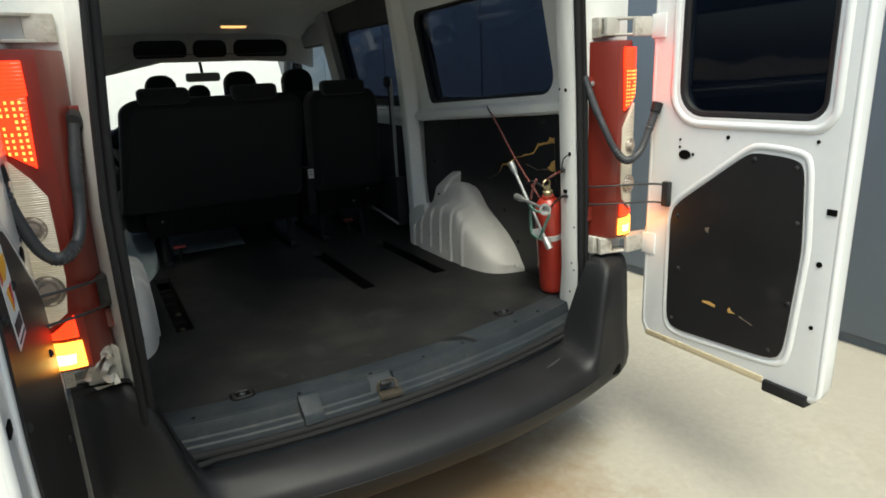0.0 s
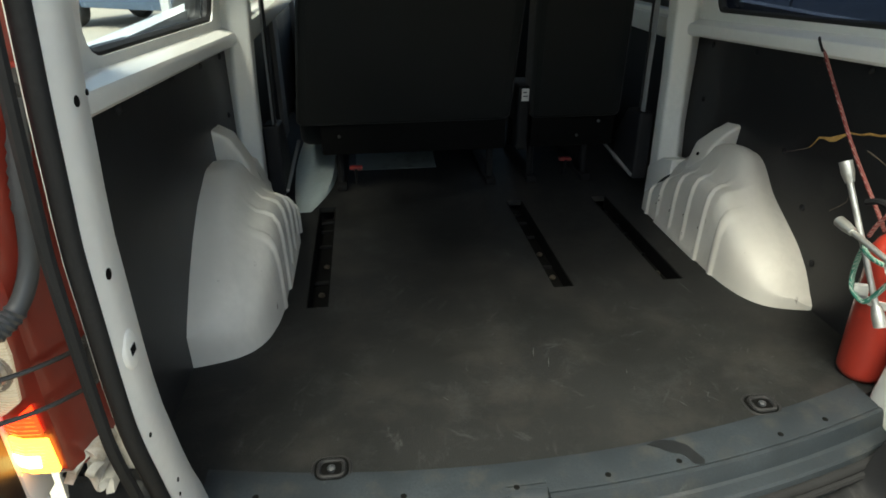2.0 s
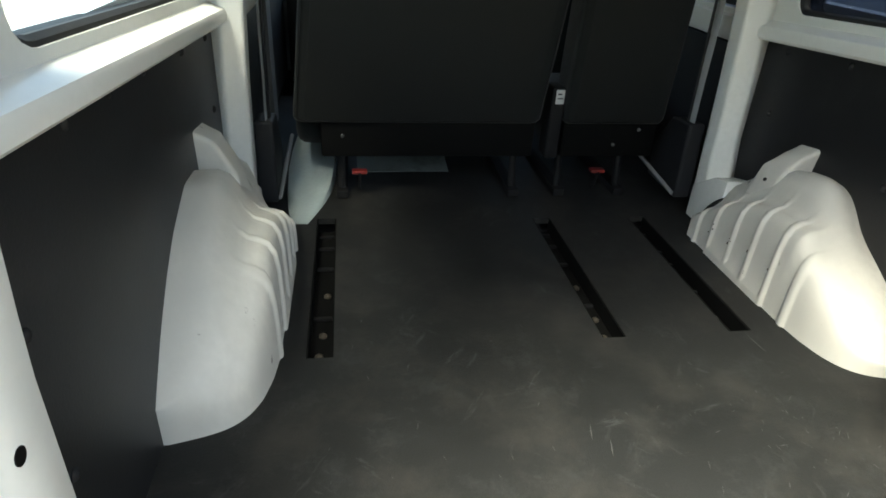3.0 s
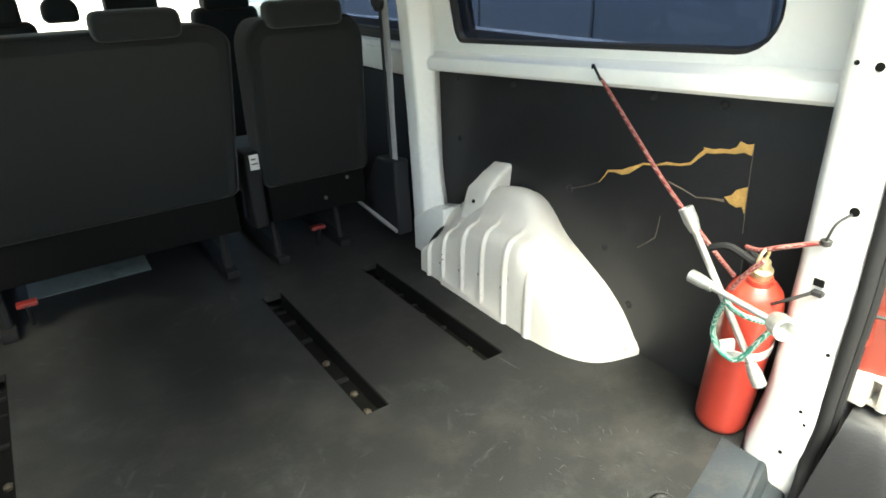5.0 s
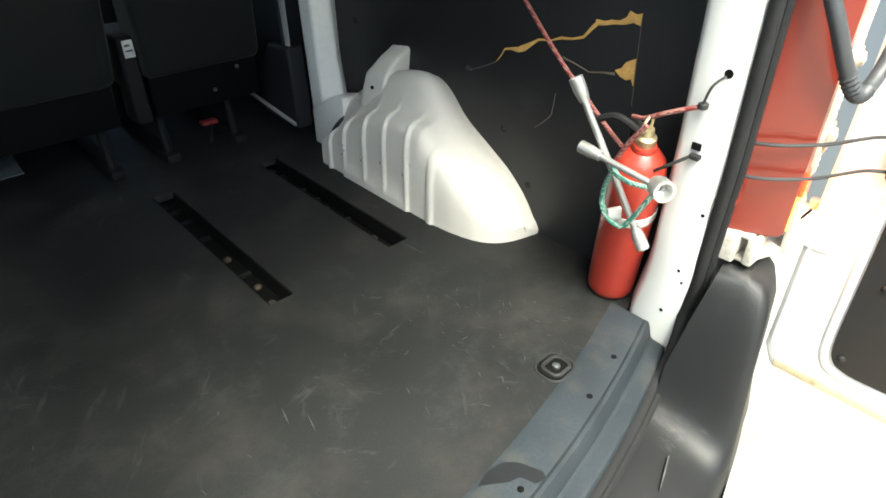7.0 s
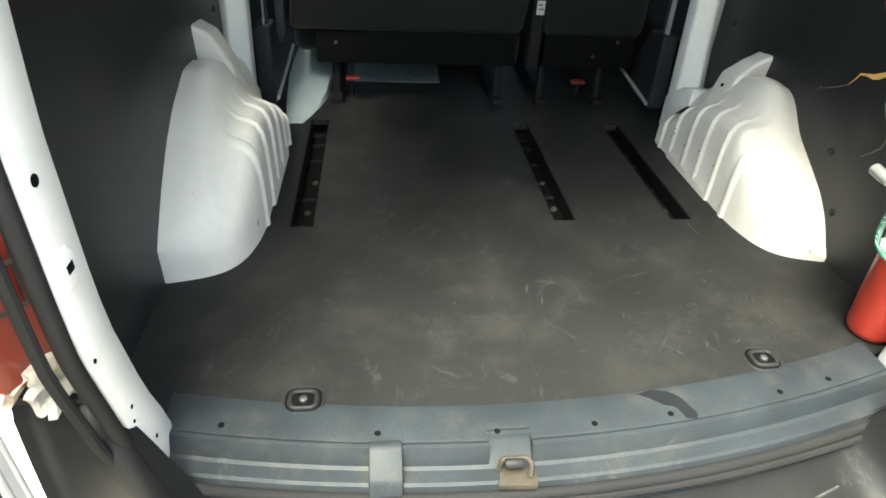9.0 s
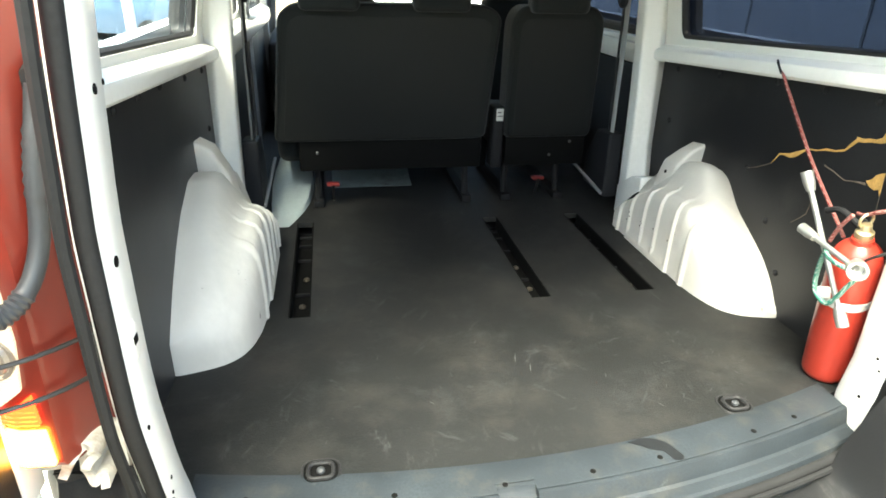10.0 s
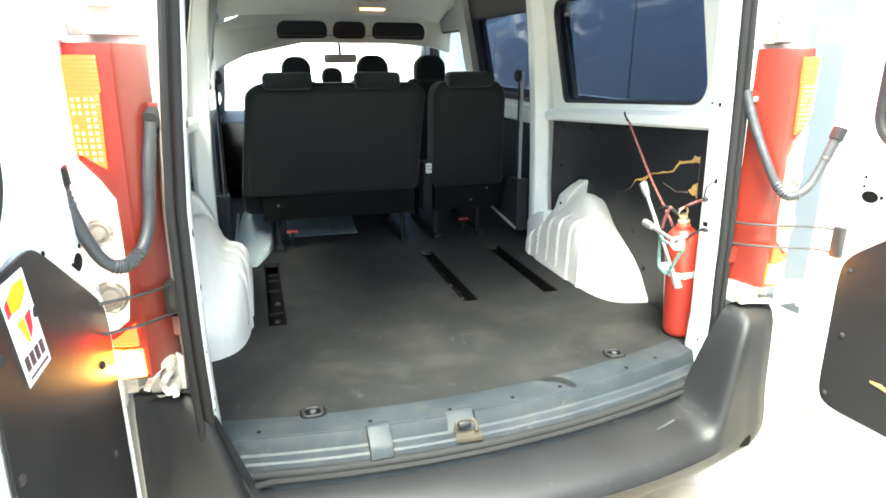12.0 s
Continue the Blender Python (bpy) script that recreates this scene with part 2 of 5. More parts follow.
TEAL = surf("sticker_teal", (0.03, 0.35, 0.42), 0.4, var=0.05, bump=0)
REDPLASTIC = surf("red_plastic_lever", (0.14, 0.014, 0.012), 0.4, var=0.1, bump=0)
LAMPLIT = lens("dome_lamp_lit", (0.9, 0.5, 0.25), 0.8, (1.0, 0.45, 0.16))
TYRE = surf("tyre_rubber", (0.02, 0.02, 0.02), 0.8, var=0.2, bump=0.2)
CARBLUE = surf("blue_car_paint", (0.05, 0.09, 0.15), 0.25, var=0.05, bump=0, coat=1)
CARWHITE = surf("white_car_paint", (0.75, 0.75, 0.74), 0.25, var=0.03, bump=0, coat=1)
EARTH = surf("brown_bank", (0.30, 0.21, 0.13), 0.95, var=0.3, scale=1.5, fine=12, bump=0.6)
# daylight falling into the step well, put into a pale base colour
STEPLIGHT = surf("step_daylight", (0.34, 0.39, 0.39), 0.4, var=0.1, scale=6, bump=0.04, coat=0.2, dirt=(0.3, 0.3, 0.28), dirt_at=(0.6, 0.8))


# ---- building helpers ----
def mesh_of(name, bm, mat, angle=38):
    bmesh.ops.recalc_face_normals(bm, faces=bm.faces)
    me = bpy.data.meshes.new(name)
    bm.to_mesh(me)
    bm.free()
    me.materials.append(mat)
    me.polygons.foreach_set("use_smooth", [True] * len(me.polygons))
    me.set_sharp_from_angle(angle=radians(angle))
    return me


def part(name, bm, mat, parent=None, label="", angle=38):
    ob = new(name, mesh_of(name, bm, mat, angle))
    ob.parent = parent
    return tagged(ob, label)


def thing(name, bm, mat, label, category, group="", kind="", angle=38):
    return tagged(part(name, bm, mat, None, "", angle), label, category, group, kind)


def group_of(name, at, label, category, group="", kind=""):
    """An empty at the base of a thing; its parts are built in world places, so the empty's own place is taken off again."""
    ob = new(name)
    ob.empty_display_size = 0.05
    ob.location = at
    return tagged(ob, label, category, group, kind)


def under(name, bm, mat, parent, label="", angle=38):
    """A part given in world places under an empty that stands somewhere."""
    up = parent
    while up:
        bmesh.ops.translate(bm, verts=bm.verts, vec=-up.location)
        up = up.parent
    return part(name, bm, mat, parent, label, angle)


def edge_bevel(bm, w, seg=2, limit=30):
    bmesh.ops.recalc_face_normals(bm, faces=bm.faces)
    es = [e for e in bm.edges if len(e.link_faces) == 2 and e.calc_face_angle(0) > radians(limit)]
    if w and es:
        bmesh.ops.bevel(bm, geom=es, offset=w, segments=seg, profile=0.6, affect="EDGES", clamp_overlap=True)
    return bm


def join(bm, other):
    me = bpy.data.meshes.new("tmp")
    other.to_mesh(me)
    other.free()
    bm.from_mesh(me)
    bpy.data.meshes.remove(me)
    return bm


def box(x0, x1, y0, y1, z0, z1, bev=0.004, seg=2):
    bm = bmesh.new()
    bmesh.ops.create_cube(bm, size=1, matrix=Matrix.Translation(((x0 + x1) / 2, (y0 + y1) / 2, (z0 + z1) / 2)) @ Matrix.Diagonal((abs(x1 - x0), abs(y1 - y0), abs(z1 - z0), 1)))
    return edge_bevel(bm, bev, seg)


def prism(pts, axis, lo, hi, bev=0.003, seg=2):
    """A flat outline, thickened along an axis. pts: the two other coordinates, in order x, y, z."""
    i = "xyz".index(axis)
    bm = bmesh.new()
    full = lambda p, d: [*p[:i], d, *p[i:]]
    a = [bm.verts.new(full(list(p), lo)) for p in pts]
    b = [bm.verts.new(full(list(p), hi)) for p in pts]
    bm.faces.new(a), bm.faces.new(list(reversed(b)))
    for k in range(len(pts)):
        bm.faces.new((a[k], a[(k + 1) % len(pts)], b[(k + 1) % len(pts)], b[k]))
    return edge_bevel(bm, bev, seg)


def loft(sections, closed=True, caps=True):
    bm = bmesh.new()
    rows = [[bm.verts.new(p) for p in s] for s in sections]
    m = len(rows[0])
    for r, q in zip(rows, rows[1:]):
        for k in range(m if closed else m - 1):
            bm.faces.new((r[k], r[(k + 1) % m], q[(k + 1) % m], q[k]))
    if caps and closed:
        bm.faces.new(rows[0]), bm.faces.new(list(reversed(rows[-1])))
    return bm


def smooth_path(pts, per=8, closed=False):
    """Catmull-Rom through the points."""
    P = [Vector(p) for p in pts]
    n = len(P)
    out = []
    for i in range(n if closed else n - 1):
        a, b, c, d = (P[(i + k) % n] if closed else P[min(max(i + k, 0), n - 1)] for k in (-1, 0, 1, 2))
        for j in range(per):
            t = j / per
            out.append(0.5 * (2 * b + (c - a) * t + (2 * a - 5 * b + 4 * c - d) * t * t + (3 * b - a - 3 * c + d) * t ** 3))
    return out if closed else out + [P[-1]]


def tube(path, r, n=8, closed=False, flat=1.0, up=None):
    """A round (or flattened) rod along a path; r may be a function of the step."""
    P = [Vector(p) for p in path]
    bm = bmesh.new()
    rings = []
    ref = Vector(up) if up else None
    for i, p in enumerate(P):
        d = (P[(i + 1) % len(P)] - P[i - 1]) if closed or 0 < i < len(P) - 1 else (P[1] - P[0] if i == 0 else P[-1] - P[-2])
        d.normalize()
        if ref is None:
            ref = d.orthogonal()
        s = ref - d * ref.dot(d)
        s = s.normalized() if s.length > 1e-6 else d.orthogonal().normalized()
        if not up:
            ref = s
        q = d.cross(s)
        rad = r(i) if callable(r) else r
        rings.append([bm.verts.new(p + (s * math.cos(a) + q * math.sin(a) * flat) * rad) for a in (2 * math.pi * k / n for k in range(n))])
    for i in range(len(rings) if closed else len(rings) - 1):
        a, b = rings[i], rings[(i + 1) % len(rings)]
        for k in range(n):
            bm.faces.new((a[k], a[(k + 1) % n], b[(k + 1) % n], b[k]))
    if not closed:
        bm.faces.new(rings[0]), bm.faces.new(list(reversed(rings[-1])))
    return bm


def lathe(profile, m=None, n=24):
    """(radius, height) pairs turned about z, set at m."""
    bm = bmesh.new()
    rings = [[bm.verts.new((max(r, 1e-4) * math.cos(2 * math.pi * k / n), max(r, 1e-4) * math.sin(2 * math.pi * k / n), z)) for k in range(n)] for r, z in profile]
    for a, b in zip(rings, rings[1:]):
        for k in range(n):
            bm.faces.new((a[k], a[(k + 1) % n], b[(k + 1) % n], b[k]))
    bm.faces.new(list(reversed(rings[0]))), bm.faces.new(rings[-1])
    if m is not None:
        bmesh.ops.transform(bm, matrix=m, verts=bm.verts)
    return bm


def rounded(u0, u1, v0, v1, r=(0.03,) * 4, n=6):
    """Outline of a rounded rectangle; r: corner radii from the low-low corner, anticlockwise."""
    out = []
    for (cu, cv, a0), rad in zip(((u0, v0, 180), (u1, v0, 270), (u1, v1, 0), (u0, v1, 90)), r):
        ou, ov = cu + (rad if cu == u0 else -rad), cv + (rad if cv == v0 else -rad)
        out += [(ou + rad * math.cos(radians(a0 + 90 * k / n)), ov + rad * math.sin(radians(a0 + 90 * k / n))) for k in range(n + 1)]
    return out


def frame_wall(u0, u1, v0, v1, hole, near, far):
    """A wall with an opening through it. near(u, v), far(u, v): the two faces."""
    n = len(hole) // 4
    cu, cv = ((u0, v0), (u1, v0), (u1, v1), (u0, v1)), None
    outer = []
    for k in range(4):
        a, b = cu[k], cu[(k + 1) % 4]
        prev = cu[k - 1]
        for j in range(n):
            t = j / (n - 1)
            # the first half of a corner's points runs up to the corner, the second half past it
            if t < 0.5:
                f = (0.5 - t) * 0.5
                outer.append((a[0] + (prev[0] - a[0]) * f, a[1] + (prev[1] - a[1]) * f))
            else:
                f = (t - 0.5) * 0.5
                outer.append((a[0] + (b[0] - a[0]) * f, a[1] + (b[1] - a[1]) * f))
    bm = bmesh.new()
    A, B = [bm.verts.new(near(*p)) for p in outer], [bm.verts.new(near(*p)) for p in hole]
    C, D = [bm.verts.new(far(*p)) for p in outer], [bm.verts.new(far(*p)) for p in hole]
    m = len(hole)
    for k in range(m):
        j = (k + 1) % m
        for q in ((A[k], A[j], B[j], B[k]), (C[k], D[k], D[j], C[j]), (B[k], B[j], D[j], D[k]), (A[k], C[k], C[j], A[j])):
            bm.faces.new(q)
    return bm


def pane(hole, at, thick=0.004):
    """A sheet that fills an opening. at(u, v, d): place at depth d."""
    bm = bmesh.new()
    a, b = [bm.verts.new(at(u, v, 0)) for u, v in hole], [bm.verts.new(at(u, v, thick)) for u, v in hole]
    bm.faces.new(a), bm.faces.new(list(reversed(b)))
    for k in range(len(hole)):
        j = (k + 1) % len(hole)
        bm.faces.new((a[k], a[j], b[j], b[k]))
    return bm


def lerp(x, xs, ys):
    return float(np.interp(x, xs, ys))


# ---- the ground, what stands round the van, and two added walls ----
GZ = -0.56
bm = bmesh.new()
bmesh.ops.create_grid(bm, x_segments=40, y_segments=40, size=150, matrix=Matrix.Translation((0, 0, GZ)))
thing("ground", bm, GROUND, "pale dusty concrete yard with brown stains and shade tinted in by the bumper", "ground", kind="structure")

bldg = group_of("wall_building", (2.4, 0, GZ), "blue-grey sheet-metal wall beside the van", "wall", kind="structure")
under("wall_core", box(2.43, 2.6, -7, 9, GZ, 1.75, 0), BLUEWALL, bldg)
sheet = mesh_of("wall_sheet", box(-0.012, 0.012, -0.485, 0.485, 0, 2.2, 0.006), BLUEWALL)
for k in range(15):
    ob = new("wall_sheet", sheet)
    ob.parent, ob.location = bldg, (0.012, -6.4 + k * 1.0, 0.06)

# added bright surface: sunlit white to fill the view through the windscreen
yard = group_of("wall_yard", (2, 22, GZ), "added white wall ahead of the van that brightens the windscreen view", "wall", kind="structure")
under("wall_core", box(-7, 14, 22, 22.4, GZ, 3.6, 0.02), POSTWHITE, yard)
under("wall_coping", box(-7.05, 14.05, 21.95, 22.45, 3.6, 3.68, 0.01), GREYPAINT, yard)

# out of view, added to keep low skylight from the depth of the bay
back = group_of("wall_back", (0, -7.5, GZ), "unseen plain grey wall added behind the van to block low sky", "wall", kind="structure")
under("wall_core", box(-16, 2.4, -7.8, -7.5, GZ, 3.3, 0.02), YARDGREY, back)
under("wall_coping", box(-16, 2.4, -7.85, -7.45, 3.3, 3.38, 0.01), GREYPAINT, back)

bank = bmesh.new()
bmesh.ops.create_grid(bank, x_segments=60, y_segments=10, size=1)
for v in bank.verts:
    u, w = v.co.x, v.co.y
    v.co = Vector((-30 + u * 30, 26 + w * 3.5 + 2 * math.sin(u * 5), GZ + 1.3 * (w + 1) * 0.5 + 0.4 * noise.noise(Vector((u * 9, w * 3, 0))) * (w + 1)))
thing("earth_bank", bank, EARTH, "low bank of bare brown earth behind the yard", "earth bank", kind="stuff")
for px, py in ((-3.2, 9.2), (-2.1, 8.4)):
    post = group_of("canopy_post", (px, py, GZ), "white square steel post of a canopy", "post", "canopy posts")
    under("shaft", box(px - 0.06, px + 0.06, py - 0.06, py + 0.06, GZ, 3.2, 0.008), POSTWHITE, post)
    under("base_plate", box(px - 0.13, px + 0.13, py - 0.13, py + 0.13, GZ, GZ + 0.02, 0.004), GREYPAINT, post)


def parked_car(at, turn, paint, label):
    """A small hatchback, built along its own y."""
    car = new("parked_car")
    car.matrix_world = pose(*at, 0, 0, turn)
    tagged(car, label, "car", "parked cars")
    prof = [(-2.0, 0.35), (-2.05, 0.62), (-1.9, 0.86), (-0.9, 0.98), (0.0, 1.0), (1.0, 0.98), (1.85, 0.95), (2.0, 0.7), (1.98, 0.35)]
    secs = []
    for x, k in ((-0.84, 0.9), (-0.80, 1.0), (0.80, 1.0), (0.84, 0.9)):
        secs.append([(x, y * (0.97 + 0.03 * k), 0.2 + (z - 0.2) * k) for y, z in prof])
    part("body", edge_bevel(loft(secs), 0.03), paint, car)
    cab = [(-0.95, 0.97), (-0.25, 1.42), (0.1, 1.47), (1.1, 1.45), (1.55, 1.30), (1.85, 0.96)]
    part("roof", edge_bevel(loft([[(x * s, y, z) for y, z in ((-0.22, 1.42), (0.1, 1.475), (1.1, 1.455), (1.5, 1.34), (1.5, 1.29), (1.1, 1.42), (0.1, 1.44), (-0.22, 1.39))] for x, s in ((-0.62, 1), (0.62, 1))]), 0.01), paint, car)
    part("windows", loft([[(x, y, z - 0.02) for y, z in cab] for x in (-0.64, 0.64)]), TINT, car)
    for sx in (-1, 1):
        part("headlight", box(sx * 0.48, sx * 0.76, -2.03, -1.85, 0.62, 0.76, 0.04), BULB, car)
        part("wing_mirror", box(sx * 0.82, sx * 1.0, -0.72, -0.62, 0.95, 1.07, 0.03), paint, car)
        for sy in (-1.25, 1.3):
            wm = pose(sx * 0.76, sy, 0.3, 0, 90, 0)
            tyre = part("tyre", lathe([(0.18, -0.09), (0.28, -0.1), (0.3, -0.05), (0.3, 0.05), (0.28, 0.1), (0.18, 0.09)], wm), TYRE, car)
            part("rim", lathe([(0.02, -0.07), (0.18, -0.085), (0.185, 0.085), (0.02, 0.07)], wm, 16), STEEL, tyre)


parked_car((-3.9, 11.5, GZ), 62, CARBLUE, "dark blue hatchback parked on the yard")
parked_car((-6.4, 15.5, GZ), 80, CARWHITE, "white hatchback parked further back on the yard")

# ---- the van's shell ----
DROP = 0.064          # the belt line falls towards the front, per metre


def belt(y):
    return 0.692 - DROP * max(y, 0)


def wall_x(z):
    """Inner face of the side wall."""
    return lerp(z, (0, 0.66, 0.75, 1.27), (0.800, 0.757, 0.800, 0.690))


def pillar_x(z, s=1):
    return lerp(z, (-0.08, 0, 0.2, 0.42, 0.6, 0.77, 1.25), (0.722, 0.716, 0.694, 0.682, 0.675, 0.668, 0.640)) + (lerp(z, (0, 0.2, 0.42, 0.6), (-0.034, -0.012, 0.000, 0.006)) - 0.012 * max(0, min(1, (z - 0.6) / 0.4)) if s < 0 else 0)


def set_back(z):
    """How far the left rear pillar stands behind the line of its foot."""
    return lerp(z, (0.04, 0.32), (0.0, -0.050))


def skew(x):
    """The rear frame stands a little out of square."""
    return 0.038 * x


def edge_y(x):
    """Rear edge of the floor: bowed outwards in the middle."""
    return -0.045 + 0.085 * (x / 0.68) ** 2 + 0.055 * x


# floor with its long seat-rail slots: strips between them
SLOTS = ((-0.526, 0.606, 1.31), (0.186, 0.630, 1.285), (0.522, 0.632, 1.285))
HALF = 0.031
floor = group_of("floor", (0, 1.4, 0), "scuffed dark rubber cargo floor with long seat-rail slots", "floor", kind="structure")
xs = [-0.826]
for sx, *_ in SLOTS:
    xs += [sx - HALF, sx + HALF]
xs.append(0.826)
bm = bmesh.new()
steps = 8
for k in range(len(xs) - 1):
    a, b = xs[k], xs[k + 1]
    slot = next((s for s in SLOTS if abs((a + b) / 2 - s[0]) < 0.01), None)
    for y0, y1 in (((None, slot[1]), (slot[2], 2.75)) if slot else ((None, 2.75),)):
        m = steps if not slot else 2
        for j in range(m):
            p, q = a + (b - a) * j / m, a + (b - a) * (j + 1) / m
            lo = lambda x: max(edge_y(x), -0.06) if y0 is None else y0
            t = [bm.verts.new(v) for v in ((p, lo(p), 0), (q, lo(q), 0), (q, y1, 0), (p, y1, 0))]
            u = [bm.verts.new((v.co.x, v.co.y, -0.02)) for v in t]
            bm.faces.new(t), bm.faces.new(u)
            for i in range(4):
                # no walls inside the sheet, only at its rims and round the slots
                if (i == 1 and j < m - 1) or (i == 3 and j > 0):
                    continue
                bm.faces.new((t[i], t[(i + 1) % 4], u[(i + 1) % 4], u[i]))
under("floor_mat", bm, MAT, floor, angle=5)
for ax, ay, bx, by, wid in ((0.529, 0.622, 0.537, 0.548, 0.0022), (0.022, 0.355, 0.012, 0.312, 0.0026), (0.048, 0.309, 0.038, 0.268, 0.0022)):
    dx, dy = (by - ay), -(bx - ax)
    k = 0.55 * wid / math.hypot(dx, dy)
    under("scratch", prism([(ax, ay), ((ax + bx) / 2 + dx * k, (ay + by) / 2 + dy * k), (bx, by), ((ax + bx) / 2 - dx * k, (ay + by) / 2 - dy * k)], "z", 0.0002, 0.0008, 0), SCRATCH, floor)
rng = random.Random(7)
marks = bmesh.new()
for k in range(95):
    near = k < 62
    x, y = (rng.gauss(0.42, 0.12), rng.gauss(0.27, 0.11)) if near else (rng.uniform(-0.5, 0.6), rng.uniform(0.08, 0.75))
    if not (-0.6 < x < 0.66 and max(0.09, edge_y(x) + 0.04) < y < 0.8) or any(abs(x - q[0]) < 0.05 and y > q[1] - 0.02 for q in SLOTS):
        continue
    a, half, wide = rng.gauss(1.45, 0.5), rng.uniform(0.003, 0.013) * (1.0 if near else 0.8), rng.uniform(0.0005, 0.0011)
    u, v = Vector((math.cos(a), math.sin(a), 0)) * half, Vector((-math.sin(a), math.cos(a), 0)) * wide
    o = Vector((x, y, 0.0006))
    marks.faces.new([marks.verts.new(o + p) for p in (-u, -u * 0.2 - v, u, u * 0.3 + v)])
tagged(under("fine_scratches", marks, SCRATCH, floor, "short pale scuffs on the rubber"), kind="stuff")
under("floor_pan", box(-0.86, 0.86, 0.03, 3.5, -0.12, -0.060, 0.003), TRIMDARK, floor)
for sx, y0, y1 in SLOTS:
    rail = group_of("seat_rail", (sx, (y0 + y1) / 2, -0.06), "recessed dirty seat-anchor rail in the floor", "seat rail", "seat rails in the floor")
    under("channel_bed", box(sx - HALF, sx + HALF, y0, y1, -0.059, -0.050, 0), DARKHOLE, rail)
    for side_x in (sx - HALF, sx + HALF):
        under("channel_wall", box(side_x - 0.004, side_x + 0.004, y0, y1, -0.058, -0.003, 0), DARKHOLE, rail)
    for k in range(7):
        yy = y0 + 0.03 + (k + 0.3 * math.sin(5 * k + 9 * sx)) * (y1 - y0 - 0.08) / 6
        if k in (0, 1, 3):
            under("bolt", lathe([(0.010, 0), (0.010, 0.006), (0.006, 0.010), (0.0, 0.011)], Matrix.Translation((sx + 0.010 * math.sin(7 * k + sx), yy, -0.051)), 10), RUST, rail)
        else:
            under("rail_clip", box(sx - 0.024, sx + 0.024, yy - 0.006, yy + 0.006, -0.05, -0.040, 0.004), FRAME, rail)

# floor lashing rings near the rear edge
for sx in (-1, 1):
    cx, cy = sx * 0.464, 0.05 + skew(sx * 0.9)
    ring = group_of("lashing_ring", (cx, cy, 0), "black folding lashing ring in a recessed floor cup", "lashing ring", "lashing rings")
    out = rounded(cx - 0.036, cx + 0.036, cy - 0.031, cy + 0.031, (0.023,) * 4)
    under("cup_rim", tube([(u, v, -0.0005) for u, v in out], 0.003, 8, True), RUBBER, ring)
    under("cup", prism(rounded(cx - 0.033, cx + 0.033, cy - 0.028, cy + 0.028, (0.02,) * 4), "z", 0.0005, 0.003, 0.001), DARKHOLE, ring)
    under("loop", tube([(u, v, 0.005) for u, v in rounded(cx - 0.024, cx + 0.024, cy - 0.022, cy + 0.018, (0.013,) * 4)], 0.0042, 8, True), RUBBER, ring)
    under("screw", lathe([(0.008, 0), (0.008, 0.005), (0.003, 0.008)], Matrix.Translation((cx, cy - 0.002, 0.003)), 12), HOSE, ring)

# sill cover: bowed plastic strip with steps, between the floor edge and the seal
def sill_profile(lip):
    return [(0.040, -0.004), (0.038, 0.0012), (0.028, 0.0024), (lip + 0.022, 0.0024), (lip + 0.016, 0.0010), (lip + 0.010, 0.0034), (lip + 0.003, 0.0024), (lip - 0.002, -0.008), (-0.067, -0.031), (-0.073, -0.035), (-0.096, -0.036), (-0.101, -0.040), (-0.105, -0.056), (-0.114, -0.060), (-0.116, -0.11), (0.0, -0.11)]


def sill_run(x0, x1, n, lip):
    return loft([[(x, edge_y(x) + dy, dz) for dy, dz in sill_profile(lip)] for x in np.linspace(x0, x1, n)])


sill = group_of("sill_cover", (0, -0.05, -0.06), "worn grey plastic loading-sill cover with a stepped lip", "sill cover")
under("cover", join(sill_run(-0.700, -0.138, 13, -0.058), join(sill_run(-0.138, -0.062, 5, -0.034), sill_run(-0.062, 0.714, 17, -0.058))), SILL, sill, angle=28)
for x, y in ((-0.60, 0.02), (-0.33, -0.018), (-0.12, -0.062), (0.06, -0.07), (0.21, -0.045), (0.45, 0.02), (0.57, 0.055)):
    under("fixing_hole", lathe([(0.006, 0), (0.006, 0.0025), (0.0, 0.003)], Matrix.Translation((x, edge_y(x) - 0.024, 0.0008)), 10), DARKHOLE, sill)
stain = [(0.165, 0.000), (0.195, 0.010), (0.225, 0.004), (0.245, -0.012), (0.262, -0.052), (0.255, -0.064), (0.236, -0.060), (0.226, -0.034), (0.205, -0.028), (0.19, -0.016)]
under("damp_patch", prism(stain, "z", 0.0024, 0.0030, 0), WET, sill)
blk = group_of("rubber_stop", (-0.315, -0.10, -0.03), "grey rubber door stop clipped over the sill", "door stop")
under("pad", prism([(-0.088, 0.012), (-0.104, 0.012), (-0.150, -0.020), (-0.160, -0.048), (-0.150, -0.058), (-0.088, -0.01)], "x", -0.345, -0.288, 0.006), SILL, blk)
lt = group_of("door_striker", (-0.10, -0.11, -0.05), "rusty steel striker with black roller in the sill", "door striker")
under("recess", box(-0.136, -0.064, -0.112, -0.084, -0.040, -0.028, 0.003), DARKHOLE, lt)
under("plate", prism([(-0.128, -0.158), (-0.060, -0.162), (-0.056, -0.128), (-0.120, -0.124)], "z", -0.044, -0.031, 0.002), RUST, lt)
under("loop", tube(smooth_path([(-0.122, -0.128, -0.030), (-0.118, -0.126, -0.006), (-0.100, -0.128, -0.002), (-0.078, -0.127, -0.002), (-0.070, -0.138, -0.008), (-0.074, -0.150, -0.020)], 5), 0.0045, 8), RUST, lt)
under("roller", lathe([(0.007, -0.016), (0.009, -0.013), (0.009, 0.013), (0.007, 0.016)], pose(-0.10, -0.134, -0.006, 0, 90, 0), 12), RUBBER, lt)

